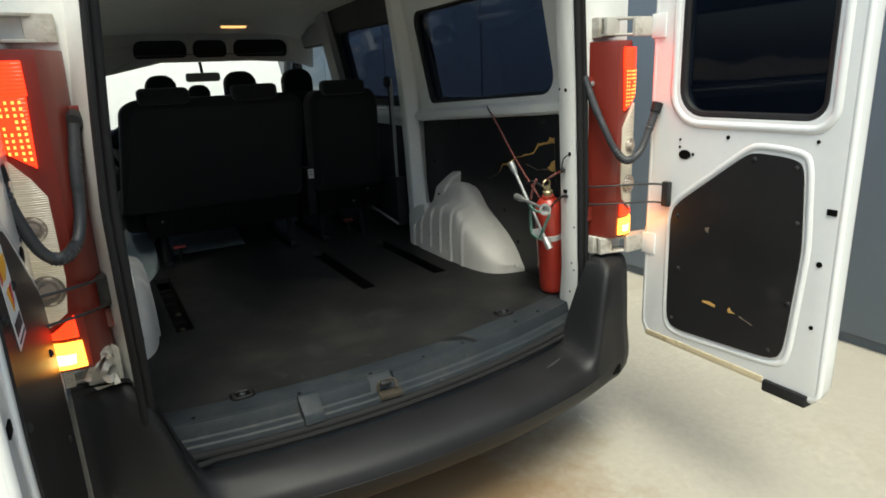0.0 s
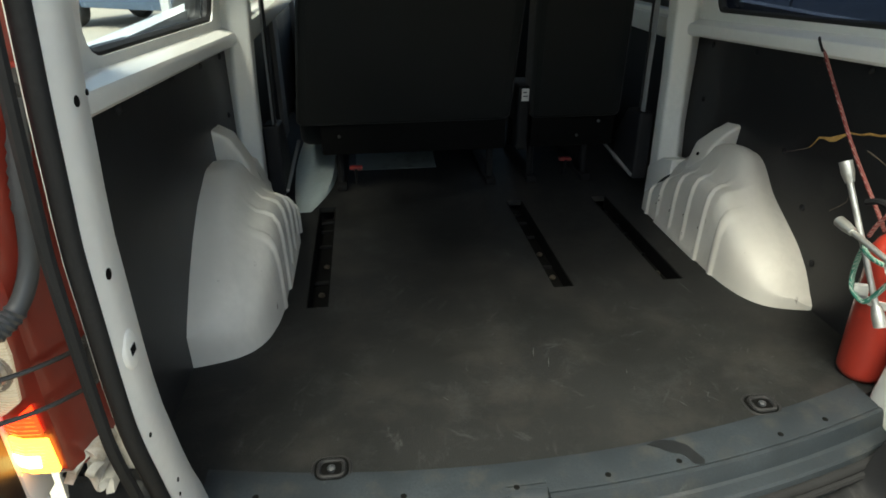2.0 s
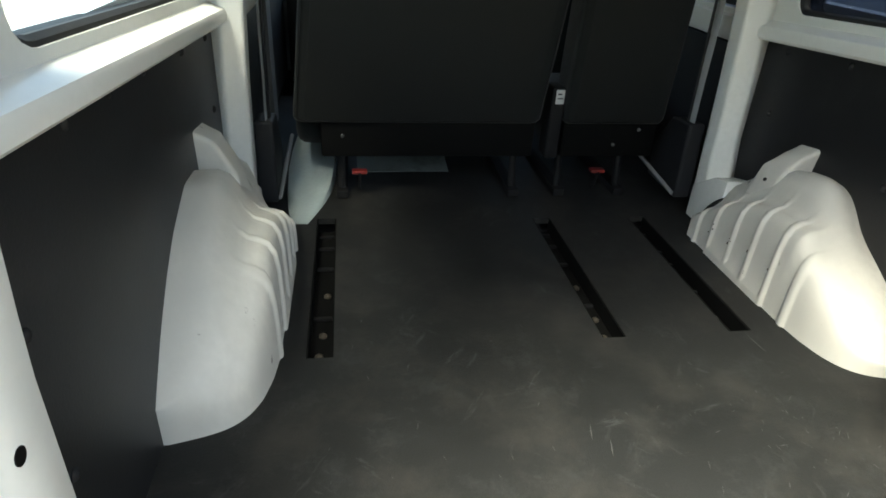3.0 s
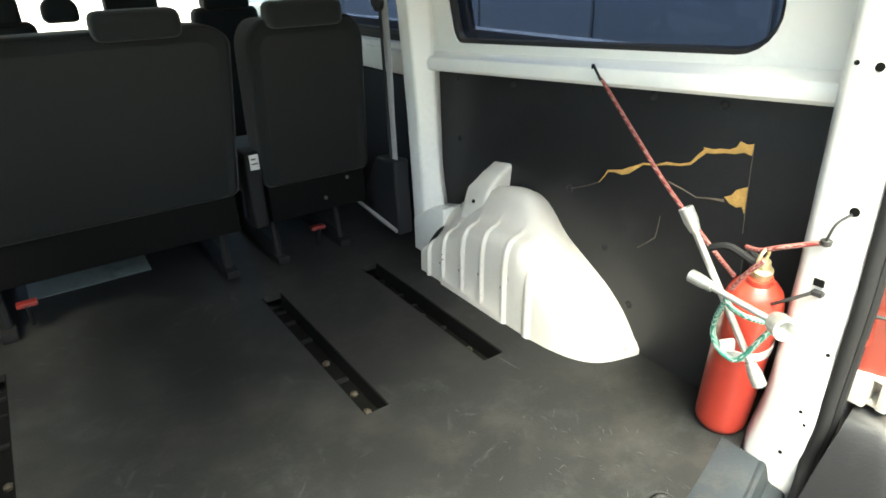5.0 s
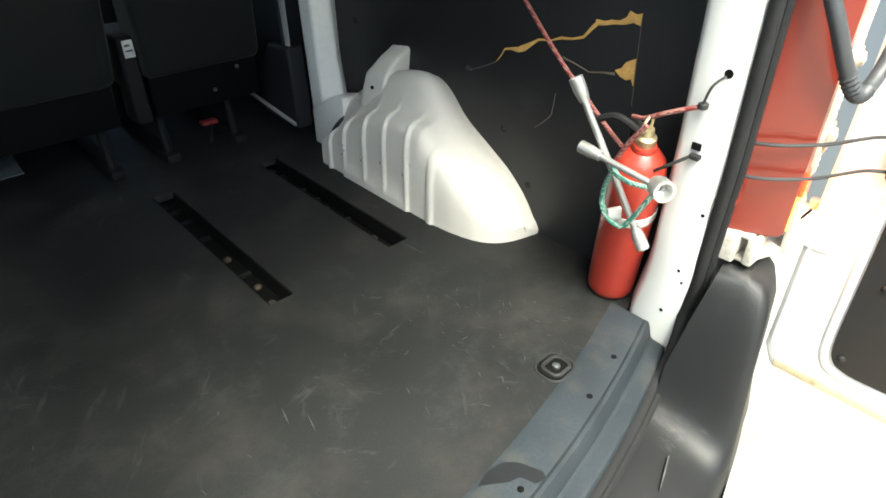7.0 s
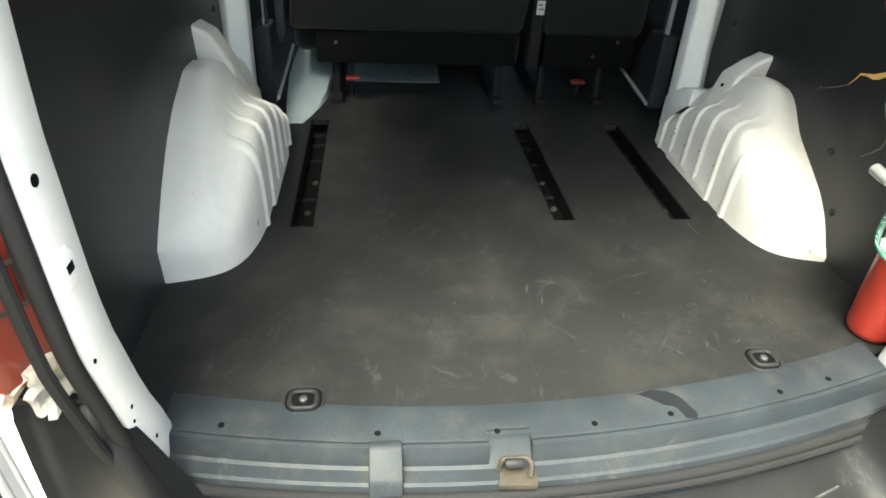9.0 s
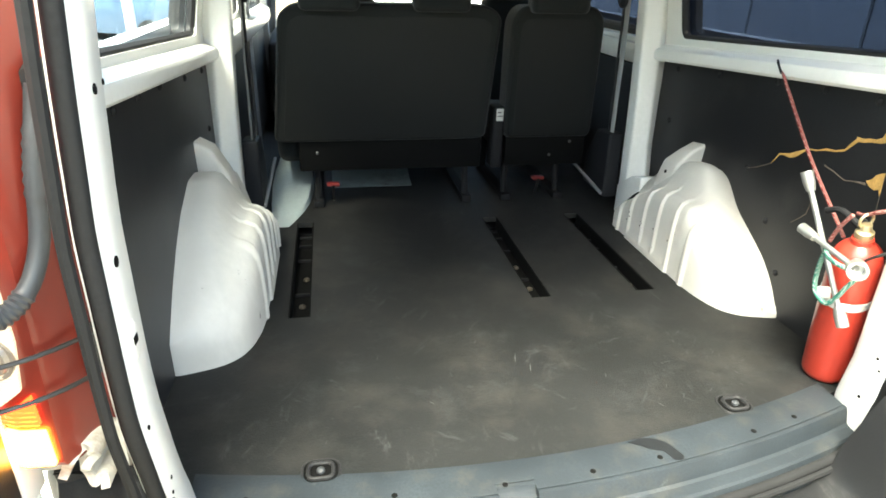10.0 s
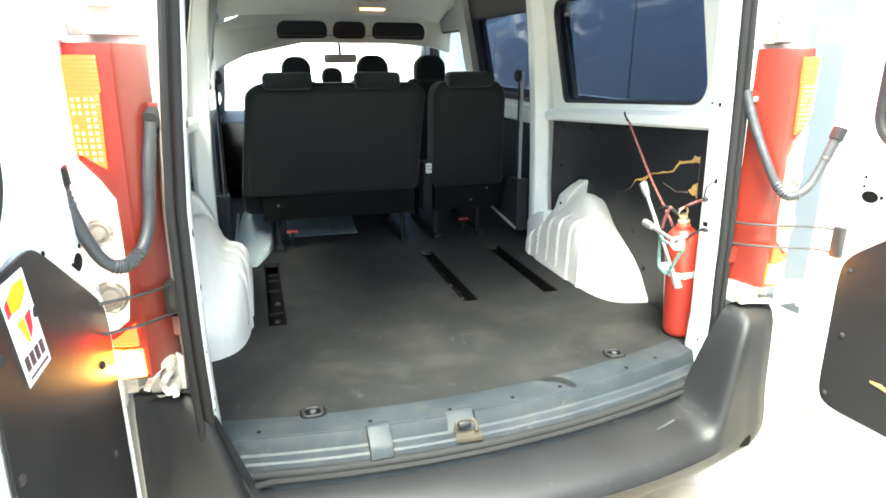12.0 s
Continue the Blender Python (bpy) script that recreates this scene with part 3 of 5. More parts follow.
# rubber seal all round the opening
sealpath = []
for k in range(25):
    z = 1.16 - k * (1.16 - 0.06) / 24
    sealpath.append((-pillar_x(z, -1) - 0.012, -0.158 + lerp(z, (0, 0.15, 0.4), (0.03, 0.01, 0)) + set_back(z), z))
bottom = []
for k in range(27):
    x = -0.615 + 1.245 * k / 26
    bottom.append((x, edge_y(x) - 0.108, -0.062))
right = [(pillar_x(z) + 0.012, y + 0.106 - set_back(z), z) for x, y, z in reversed(sealpath)]
top = [(0.60, -0.06, 1.215), (0.54, -0.05, 1.235), (0.0, -0.045, 1.24), (-0.54, -0.05, 1.235), (-0.60, -0.06, 1.215)]
loop = sealpath + [(-pillar_x(0.02, -1) - 0.010, -0.106, 0.022), (-pillar_x(0, -1) - 0.002, -0.110, -0.014), (-0.658, -0.113, -0.042)] + bottom + [(0.664, -0.040, -0.050), (0.690, -0.038, -0.024), (0.704, -0.036, 0.018)] + right + top
seal = thing("door_seal", tube(smooth_path(loop, 2, True), 0.0115, 10, True), SEAL, "dusty black rubber seal round the rear opening", "door seal")
lip = [(x * 1.022, y - (0.024 if x < -0.6 else 0.010), z - (0.012 if z < 0 else 0)) for x, y, z in loop]
part("outer_lip", tube(smooth_path(lip, 2, True), 0.0080, 8, True), SEAL, seal)


# ---- side walls ----
def side(s, name):
    """One side of the body: s = 1 right, -1 left."""
    root = group_of(name, (s * 0.85, 0.7, 0), "white painted van side wall with black lining below the window", "van wall", kind="structure")
    P = lambda x, y, z: (s * x, y, z)
    # three upper segments with window openings
    for y0, y1, hole, wname in ((0.0, 1.275, rounded(0.205, 1.165, 0.735, 1.125, (0.085, 0.035, 0.06, 0.06)), "window_1"), (1.345, 2.27, rounded(1.42, 2.20, 0.69, 1.10, (0.05,) * 4), "window_2"), (2.272, 3.6, rounded(2.40, 3.30, 0.66, 1.05, (0.05, 0.05, 0.25, 0.05)), "window_3")):
        dz = lambda y: -DROP * (y - 0.3) if y < 1.3 else 0.0
        near = lambda u, v: P(wall_x(v if v > 0.75 else 0.75), u, v + (dz(u) * (1.25 - v) / 0.6 if v > 0.65 else 0))
        far = lambda u, v: P(wall_x(v if v > 0.75 else 0.75) + 0.075, u, v + (dz(u) * (1.25 - v) / 0.6 if v > 0.65 else 0))
        under("window_surround", frame_wall(y0, y1, 0.66, 1.27, hole, near, far), WHITE if y0 < 1 or (s < 0 and y0 < 2) else (TRIMDARK if y0 < 2 else TRIMGREY), root, angle=50)
        mid = lambda u, v, d: tuple(Vector(near(u, v)) + Vector((s * (0.03 + d), 0, 0)))
        win = group_of(wname, (s * 0.8, (y0 + y1) / 2, 0.72), "fixed side window with a black rubber edge", "window", kind="structure")
        g = under("pane", pane(hole, mid), TINT if s > 0 and y0 < 2 else LIGHTTINT, win)
        g.visible_shadow = False
        inset = [((y0 + y1) / 2 + (u - (y0 + y1) / 2) * 0.992, 0.92 + (v - 0.92) * 0.985) for u, v in hole]
        under("outer_seal", loft([[mid(u, v, d) for u, v in inset] for d in (0.004, 0.050)], caps=False), RUBBER, win)
        under("rubber_edge", tube([mid(u, v, -0.012) for u, v in hole], 0.014, 8, True), RUBBER, win)
    # belt rail: rolled lip over the lining, ledge out to the glass
    secs = []
    for k in range(14):
        y = 0.0 + 1.275 * k / 13
        b = belt(y)
        secs.append([P(x, y, b + z) for x, z in ((0.816, -0.002), (0.795, -0.006), (0.766, -0.008), (0.757, 0.000), (0.755, 0.018), (0.760, 0.030), (0.782, 0.040), (0.806, 0.047), (0.835, 0.045), (0.835, -0.002))])
    under("belt_rail", loft(secs), WHITE, root, "white pressed-steel rail below the window", 40)
    secs = []
    for k in range(5):
        y = 1.345 + 1.9 * k / 4
        secs.append([P(x, y, z) for x, z in ((0.79, 0.565), (0.755, 0.575), (0.745, 0.60), (0.75, 0.645), (0.80, 0.668), (0.84, 0.66), (0.84, 0.565))])
    under("door_belt", loft(secs), WHITE, root)
    # black lining board
    bx = 0.818 if s > 0 else 0.803
    secs = []
    for k in range(8):
        y = 0.045 + 1.255 * k / 7
        t = belt(y) + 0.020
        secs.append([P(bx, y, -0.010), P(bx, y, t), P(bx + 0.005, y, t), P(bx + 0.005, y, -0.010)])
    board = under("lining_board", loft(secs), BOARD, root, "black hardboard lining")
    face = lambda y, z, out=0.0: Vector(P(bx - out, y, z))
    normal = Vector((-s, 0, 0)).to_track_quat("Z", "Y").to_matrix().to_4x4()
    for y, z in ((1.17, 0.583), (0.92, 0.60), (0.646, 0.625), (0.466, 0.635), (0.303, 0.640), (0.10, 0.645), (0.088, 0.47), (0.09, 0.25), (0.10, 0.06), (0.561, 0.245), (0.69, 0.365), (0.47, 0.12), (1.17, 0.40)):
        if s < 0 and 0.4 < y < 0.8 and z < 0.5:
            continue
        under("clip", lathe([(0.010, 0), (0.010, 0.002), (0.006, 0.006), (0.0, 0.007)], Matrix.Translation(face(y, z)) @ normal, 12), RUBBER, board)
    # middle pillar, tapering towards the roof
    secs = []
    for k in range(9):
        z = -0.04 + 1.31 * k / 8
        i = lerp(z, (0, 0.5, 0.88, 1.27), (0.735, 0.722, 0.700, 0.655))
        o = wall_x(max(z, 0.75)) + 0.07 if z > 0.7 else 0.86
        f = lerp(z, (0, 0.15, 0.3), (0.05, 0.02, 0.0))
        secs.append([P(i, 1.262, z), P(i + 0.060, 1.240 - f, z), P(max(o, 0.845), 1.305 - f, z), P(max(o, 0.845), 1.345, z), P(i + 0.02, 1.345, z), P(i, 1.325, z)])
    under("middle_pillar", edge_bevel(loft(secs), 0.010, 3), WHITE, root, "white steel middle pillar", 50)
    # rear corner pillar: inner face, return to the lining, rear face behind the lamp
    secs = []
    for k in range(25):
        z = -0.10 + 1.37 * k / 24
        i = pillar_x(z, s)
        wide = lerp(z, (0.0, 0.1, 0.3), (0.020, 0.013, 0.0)) if s > 0 else 0.0
        k0 = (0.014 if s > 0 else -0.092 + set_back(z)) + lerp(z, (0, 0.15, 0.4), (0.04, 0.01, 0))
        secs.append([P(0.815, 0.10, z), P(i + 0.055, 0.056 + k0, z), P(i + 0.012, 0.034 + k0, z), P(i, 0.021 + k0, z), P(i, -0.038 + k0 - wide, z), P(i + 0.006, -0.052 + k0 - wide, z), P(i + 0.03, -0.058 + k0 - wide, z), P(i + 0.06, -0.055 + (set_back(z) if s < 0 else 0), z), P(0.80, -0.050 + (set_back(z) if s < 0 else 0), z), P(0.90, -0.035, z), P(0.945 - 0.09 * max(0, z - 0.7), 0.02, z), P(0.945 - 0.09 * max(0, z - 0.7), 0.10, z)])
    pil = under("rear_pillar", loft(secs), WHITE, root, "white steel rear pillar with small holes", 50)
    hole_turn = Vector((-s, 0, 0.03)).to_track_quat("Z", "Y").to_matrix().to_4x4()
    for y, z, r in ((-0.012, 0.760, 0.0065), (0.018, 0.763, 0.0038), (-0.026, 0.552, 0.0075), (-0.02, 0.165, 0.0035), (-0.03, 0.14, 0.003), (0.0, 0.05, 0.004), (-0.04, 0.30, 0.0035)):
        under("hole", lathe([(r, 0), (r, 0.0012), (0, 0.0014)], Matrix.Translation(P(pillar_x(z, s) + 0.0002, y + (0.012 if s > 0 else -0.090 + set_back(z)), z)) @ hole_turn, 14), DARKHOLE, pil)
    slot_y, slot_z = (0.010, 0.422) if s > 0 else (-0.112 + set_back(0.43), 0.436)
    under("slot", box(s * (pillar_x(0.43, s) - 0.0035), s * (pillar_x(0.43, s) + 0.002), slot_y - 0.008, slot_y + 0.008, slot_z - 0.006, slot_z + 0.006, 0), DARKHOLE, pil)
    if s < 0:
        under("slot_boss", lathe([(0.024, -0.002), (0.023, 0.001), (0.019, 0.0028), (0.0, 0.0030)], Matrix.Translation(P(pillar_x(slot_z, s), slot_y, slot_z)) @ hole_turn @ Matrix.Diagonal((1, 1.25, 1, 1)), 28), WHITE, pil, "raised pad round the slot", 60)
    # outer skin, down to the skirt
    skin = [(0.86, -0.30), (0.93, -0.30), (0.955, 0.05), (0.95, 0.45), (0.925, 0.72), (0.87, 0.72), (0.875, 0.45), (0.87, 0.05)]
    under("outer_skin", loft([[P(x, y, z) for x, z in skin] for y in (0.10, 1.5, 3.2, 4.0)]), DOORWHITE, root)
    # dark lower trim of the side door and the front door
    under("door_trim", prism([(1.36, 0.02), (1.36, 0.56), (3.2, 0.56), (3.2, 0.02)], "x", s * 0.79, s * 0.82, 0.006), TRIMDARK, root)
    under("door_ledge", prism([(1.40, 0.598), (1.40, 0.672), (2.2, 0.650), (2.2, 0.585)], "x", s * 0.762, s * 0.80, 0.008), WHITE, root)
    # front posts between the windows
    for y0, y1, lean in ((2.21, 2.39, 0.0), (3.28, 3.40, 0.0)):
        under("door_post", loft([[P(wall_x(max(z, 0.75)) - 0.03, y0 + 0.02, z), P(wall_x(max(z, 0.75)) + 0.05, y0, z), P(wall_x(max(z, 0.75)) + 0.05, y1, z), P(wall_x(max(z, 0.75)) - 0.03, y1 - 0.02, z)] for z in (0.0, 0.7, 1.27)]), TRIMGREY, root)
    return root, board, face


wall_r, board_r, face_r = side(1, "wall_right")
side(-1, "wall_left")


# breaks in the right-hand lining: raw tan edges and hairline cracks
def on_board(pts, thick, mat, name):
    bm = bmesh.new()
    a = [bm.verts.new(face_r(y, z, 0.0012)) for y, z in pts]
    b = [bm.verts.new(face_r(y, z, 0.0012 + thick)) for y, z in pts]
    bm.faces.new(a), bm.faces.new(list(reversed(b)))
    for k in range(len(pts)):
        bm.faces.new((a[k], a[(k + 1) % len(pts)], b[(k + 1) % len(pts)], b[k]))
    under(name, bm, mat, board_r)


def strip(pts, widths):
    widths = [w * 0.72 for w in widths]
    up = [(y + 0.2 * w, z + w) for (y, z), w in zip(pts, widths)]
    return up + [(y - 0.2 * w, z - w) for (y, z), w in reversed(list(zip(pts, widths)))]


on_board(strip([(0.594, 0.408), (0.582, 0.423), (0.57, 0.442), (0.549, 0.447), (0.529, 0.449), (0.511, 0.457), (0.491, 0.47), (0.472, 0.483)], (0.001, 0.002, 0.003, 0.004, 0.008, 0.010, 0.006, 0.003)), 0.0015, RAW, "raw_break")
on_board(strip([(0.472, 0.483), (0.438, 0.488), (0.413, 0.498), (0.382, 0.502), (0.356, 0.511), (0.341, 0.529), (0.327, 0.544)], (0.003, 0.002, 0.004, 0.003, 0.004, 0.006, 0.007)), 0.0015, RAW, "raw_break")
on_board([(0.332, 0.551), (0.311, 0.551), (0.296, 0.556), (0.277, 0.558), (0.263, 0.566), (0.257, 0.579), (0.242, 0.575), (0.23, 0.579), (0.231, 0.556), (0.246, 0.559), (0.264, 0.552), (0.287, 0.549), (0.308, 0.543), (0.326, 0.54)], 0.0015, RAW, "raw_break")
on_board([(0.27, 0.462), (0.256, 0.47), (0.248, 0.483), (0.236, 0.49), (0.227, 0.494), (0.224, 0.44), (0.231, 0.453), (0.242, 0.448), (0.257, 0.452)], 0.0015, RAW, "raw_break")
on_board(strip([(0.688, 0.365), (0.648, 0.381), (0.618, 0.395), (0.594, 0.408)], (0.0012,) * 4), 0.001, CRACKED, "hairline_crack")
on_board(strip([(0.404, 0.459), (0.369, 0.453), (0.332, 0.443), (0.301, 0.45), (0.27, 0.454)], (0.003, 0.002, 0.0015, 0.002, 0.004)), 0.001, CRACKED, "hairline_crack")
on_board(strip([(0.412, 0.376), (0.414, 0.348), (0.418, 0.322), (0.437, 0.302), (0.462, 0.28)], (0.0015,) * 5), 0.001, CRACKED, "hairline_crack")
on_board(strip([(0.23, 0.577), (0.228, 0.535), (0.225, 0.484), (0.22, 0.401)], (0.0035, 0.004, 0.003, 0.003)), 0.0008, CRACKED, "hairline_crack")


# ---- wheel arch covers ----
def arch(s):
    """Pressed cover: ribbed inner flank, a shelf above it and a domed back that falls to a blunt nose."""
    wall = 0.815 if s > 0 else 0.800
    nose = 0.0 if s > 0 else -0.050          # the two covers do not stand quite opposite each other
    ribs = (0.650, 0.742, 0.838, 0.928, 1.026, 1.104)
    secs = []
    ys = np.linspace(0.424, 1.150, 220)
    blur = np.exp(-(np.arange(-12, 13) / 5.0) ** 2)

    def eased(xs, hs):
        line = np.interp(np.linspace(0.424 - 12 * (ys[1] - ys[0]), 1.150 + 12 * (ys[1] - ys[0]), 244), xs, hs)
        line[:12] = 2 * line[12] - line[24:12:-1]
        line[-12:] = 2 * line[-13] - line[-14:-26:-1]
        return np.convolve(line, blur / blur.sum(), "valid")

    w_line = eased((0.424, 0.430, 0.440, 0.455, 0.48, 0.52, 0.58, 0.65, 1.15), (0.006, 0.045, 0.078, 0.104, 0.129, 0.149, 0.163, 0.170, 0.170)) * (1.0 if s > 0 else 1.11)
    hs_line = eased((0.424, 0.448, 0.48, 0.53, 0.58, 0.63, 0.70, 0.78, 0.86, 0.93, 1.04, 1.11, 1.15), (0.002, 0.020, 0.065, 0.135, 0.188, 0.222, 0.243, 0.246, 0.236, 0.215, 0.160, 0.108, 0.080))
    hc_line = eased((0.424, 0.448, 0.479, 0.537, 0.615, 0.676, 0.705, 0.735, 0.765, 0.80, 0.85, 0.92, 1.0, 1.07, 1.15), (0.012, 0.058, 0.108, 0.160, 0.207, 0.242, 0.264, 0.298, 0.325, 0.340, 0.338, 0.318, 0.285, 0.235, 0.170))
    if s < 0:
        hc_line = np.maximum(hc_line, eased((0.424, 0.44, 0.48, 0.52, 0.60, 0.68, 0.80, 0.90, 0.98), (0.090, 0.110, 0.150, 0.190, 0.255, 0.305, 0.352, 0.345, 0.27)))
    for y, w, hs, hc in zip(ys, w_line, hs_line, hc_line):
        hs = min(hs, hc * 0.92)
        fall = lerp(hc, (0.0, 0.1, 0.3), (0.004, 0.018, 0.022)) if s > 0 else 0.004
        fold = max(math.exp(-((y - r) / 0.0075) ** 4) for r in ribs[1:])
        crease = 0.8 * math.exp(-((y - ribs[0]) / 0.011) ** 4)
        foot = 1.0 if ribs[1] < y < ribs[4] else 0.0
        pts = [(w, 0.0, foot), (w, 0.016, foot), (w, 0.024, foot), (w, 0.032, 0), (w * 0.995, 0.032 + hs * 0.28, 0), (w * 0.985, 0.02 + hs * 0.62, 0), (w * 0.955, hs * 0.86, 0), (w * 0.90, hs * 0.96, 0), (w * 0.80, hs, 0), (w * 0.68, hs + (hc - hs) * 0.06, 0), (w * 0.58, hs + (hc - hs) * 0.28, 0), (w * 0.48, hs + (hc - hs) * 0.66, 0), (w * 0.38, hs + (hc - hs) * 0.92, 0), (w * 0.26, hc, 0), (w * 0.12, hc - fall * 0.35, 0), (0.0, hc - fall, 0), (-0.012, hc - fall, 0)]
        sec = []
        # the nose is round, the rest has a shelf
        soft_nose = lerp(y, (0.424, 0.56, 0.70), (0.9, 0.75, 0.0))
        for k, (d, z, low) in enumerate(pts):
            if 3 < k < 16:
                th = radians(90 * (k - 3) / 12)
                d += (w * math.cos(th) ** 0.72 - d) * soft_nose
                z += (0.032 + max(0.0, hc - fall * k / 15 - 0.032) * math.sin(th) ** 0.72 - z) * soft_nose
            z = min(z, hc)
            r = max(fold, crease, low) * (0.0078 if k < 9 else (0.004 if k == 9 else 0.0))
            if hs < 0.06:
                r = 0.0
            sec.append((s * (wall - d - r * (1 if k < 7 else 0.4)), y + nose * max(0, (0.95 - y) / 0.52), z + r * (0 if k < 6 else 0.8)))
        if not secs:
            secs.append([(s * (wall + 0.004), p[1], p[2]) for p in sec])      # closes the nose against the lining
        secs.append(sec)
    bm = loft(secs, closed=False, caps=False)
    bmesh.ops.smooth_vert(bm, verts=[v for v in bm.verts if not v.is_boundary], factor=0.35, use_axis_x=True, use_axis_y=True, use_axis_z=True)
    bmesh.ops.solidify(bm, geom=bm.faces[:], thickness=-0.002)
    ob = group_of("wheel_arch_cover", (s * 0.73, 0.83, 0), "white ribbed steel wheel arch cover with scratches", "wheel arch", "wheel arch covers")
    under("shell", bm, WHITE_ARCH, ob, angle=60)
    # lug on the domed back: a slanting box that leans on the wall
    lift = 0.0 if s > 0 else 0.045
    deep = 0.0 if s > 0 else 0.03
    low = [(0.712, 0.925), (0.712, 1.035), (0.835, 1.055), (0.835, 0.925)]
    mid = [(0.732, 0.928, 0.300), (0.735, 1.022, 0.300), (0.835, 1.045, 0.280), (0.835, 0.925, 0.310)]
    top = [(0.775, 0.922, 0.352), (0.775, 0.990 + deep, 0.345), (0.835, 1.005 + deep, 0.372), (0.835, 0.915, 0.386)]
    t = loft([[(s * (x - 0.815 + wall), y, 0.20) for x, y in low], [(s * (x - 0.815 + wall), y, z + lift * 0.3) for x, y, z in mid], [(s * (x - 0.815 + wall), y, z + lift) for x, y, z in top]])
    under("upper_tab", edge_bevel(t, 0.014, 4, 20), WHITE_ARCH, ob, "slanting box-shaped lug", 60)
    for y, z, x in ((0.975, 0.268, 0.7235),) if s > 0 else ():
        under("bolt_hole", lathe([(0.0055, 0), (0.0055, 0.003), (0, 0.0035)], pose(s * (x - 0.815 + wall), y, z, 0, -s * 70, 0), 10), DARKHOLE, ob)
    rng = random.Random(4)
    for rib in ribs[1:5] if s > 0 else ():
        for k in range(3):
            z, h, t = rng.uniform(0.03, 0.11), rng.uniform(0.003, 0.010), rng.uniform(-0.010, 0.010)
            under("grime_mark", prism([(rib + t, z), (rib + t + 0.003, z + h * 0.4), (rib + t + 0.0015, z + h), (rib + t - 0.0015, z + h * 0.6)], "x", s * (wall - 0.1785), s * (wall - 0.168), 0), GRIME, ob)
    under("front_skirt", prism([(1.13, -0.01), (1.13, 0.195), (1.21, 0.175), (1.31, 0.11), (1.31, -0.01)], "x", s * 0.720, s * 0.80, 0.006), WHITE, ob)
    return ob


arch(1)
arch(-1)
long_way = Vector((0.055, -0.045, 0.091)).normalized()
face_way = long_way.cross(Vector((-0.75, 0.60, 0.2))).normalized()
seat = Matrix.Translation((0.712, 1.140, 0.098)) @ Matrix((face_way.cross(long_way), long_way * 2.7, face_way)).transposed().to_4x4()
tagged(part("belt_grommet", lathe([(0.0, -0.008), (0.020, -0.008), (0.021, 0.0), (0.018, 0.006), (0.013, 0.006), (0.011, 0.002), (0.0, 0.002)], seat, 24), RUBBER), "black oval rubber grommet behind the arch", "grommet")

# ---- roof lining, roof, front of the cabin ----
secs = []
for y, z, half in ((-0.02, 1.262, 0.60), (0.3, 1.272, 0.64), (1.2, 1.285, 0.665), (2.2, 1.255, 0.66), (2.6, 1.20, 0.65), (2.78, 1.135, 0.64)):
    secs.append([(-half - 0.05, y, z - 0.035), (-half * 0.9, y, z - 0.008), (-half * 0.5, y, z + 0.004), (0, y, z + 0.008), (half * 0.5, y, z + 0.004), (half * 0.9, y, z - 0.008), (half + 0.05, y, z - 0.035), (half + 0.05, y, z + 0.03), (-half - 0.05, y, z + 0.03)])
thing("ceiling", loft(secs), CEIL, "pale fabric headliner of the van", "ceiling", kind="structure", angle=50)
secs = [[(-h, y, z), (-h * 0.6, y, z + 0.04), (0, y, z + 0.05), (h * 0.6, y, z + 0.04), (h, y, z), (h, y, z - 0.02), (-h, y, z - 0.02)] for y, z, h in ((-0.10, 1.30, 0.74), (0.2, 1.34, 0.76), (2.4, 1.33, 0.76), (3.05, 1.20, 0.74))]
thing("roof", loft(secs), DOORWHITE, "white sheet-steel van roof", "roof", kind="structure", angle=50)
thing("rear_header", loft([[(x, y + 0.02 * (1 - abs(x)), z) for y, z in ((-0.09, 1.25), (-0.09, 1.345), (0.05, 1.345), (0.05, 1.25))] for x in (-0.72, -0.4, 0, 0.4, 0.72)]), WHITE, "white steel header above the rear opening", "door header", kind="structure")

con = group_of("overhead_console", (0.14, 2.95, 1.05), "pale overhead shelf above the windscreen with three dark bins", "overhead shelf")
shelf_dip = lambda x: 0.55 * max(0, abs(x - 0.14) - 0.40) ** 1.6
shelf_y = lambda x, d: 2.98 - 0.12 * abs((x - 0.14) / 0.62) ** 2 + d
for x0, x1, b0, b1 in ((-0.74, -0.0035, -0.355, -0.022), (-0.0035, 0.260, 0.015, 0.240), (0.260, 0.80, 0.280, 0.640)):
    under("fascia", edge_bevel(frame_wall(x0, x1, 0.975, 1.215, rounded(b0, b1, 1.004, 1.114, (0.034, 0.034, 0.05, 0.05), 6), lambda u, v: (u, shelf_y(u, -0.25 * (v - 1.06)), v - shelf_dip(u)), lambda u, v: (u, shelf_y(u, 0.045 - 0.25 * (v - 1.06)), v - shelf_dip(u))), 0.008, 2, 60), CEIL, con, angle=60)
under("bin_back", box(-0.5, 0.78, 3.055, 3.07, 0.99, 1.15, 0), TRIMDARK, con)
under("bin_floor", box(-0.36, 0.64, 2.96, 3.056, 1.0205, 1.024, 0), TRIMDARK, con)
dl = group_of("dome_lamp", (0.0, 1.9, 1.27), "small lit courtesy lamp on the headliner", "ceiling lamp")
under("bezel", prism(rounded(0.13, 0.31, 2.585, 2.665, (0.02,) * 4), "z", 1.172, 1.21, 0.004), CEIL, dl)
under("lens", prism(rounded(0.145, 0.295, 2.593, 2.657, (0.015,) * 4), "z", 1.162, 1.173, 0.003), LAMPLIT, dl)
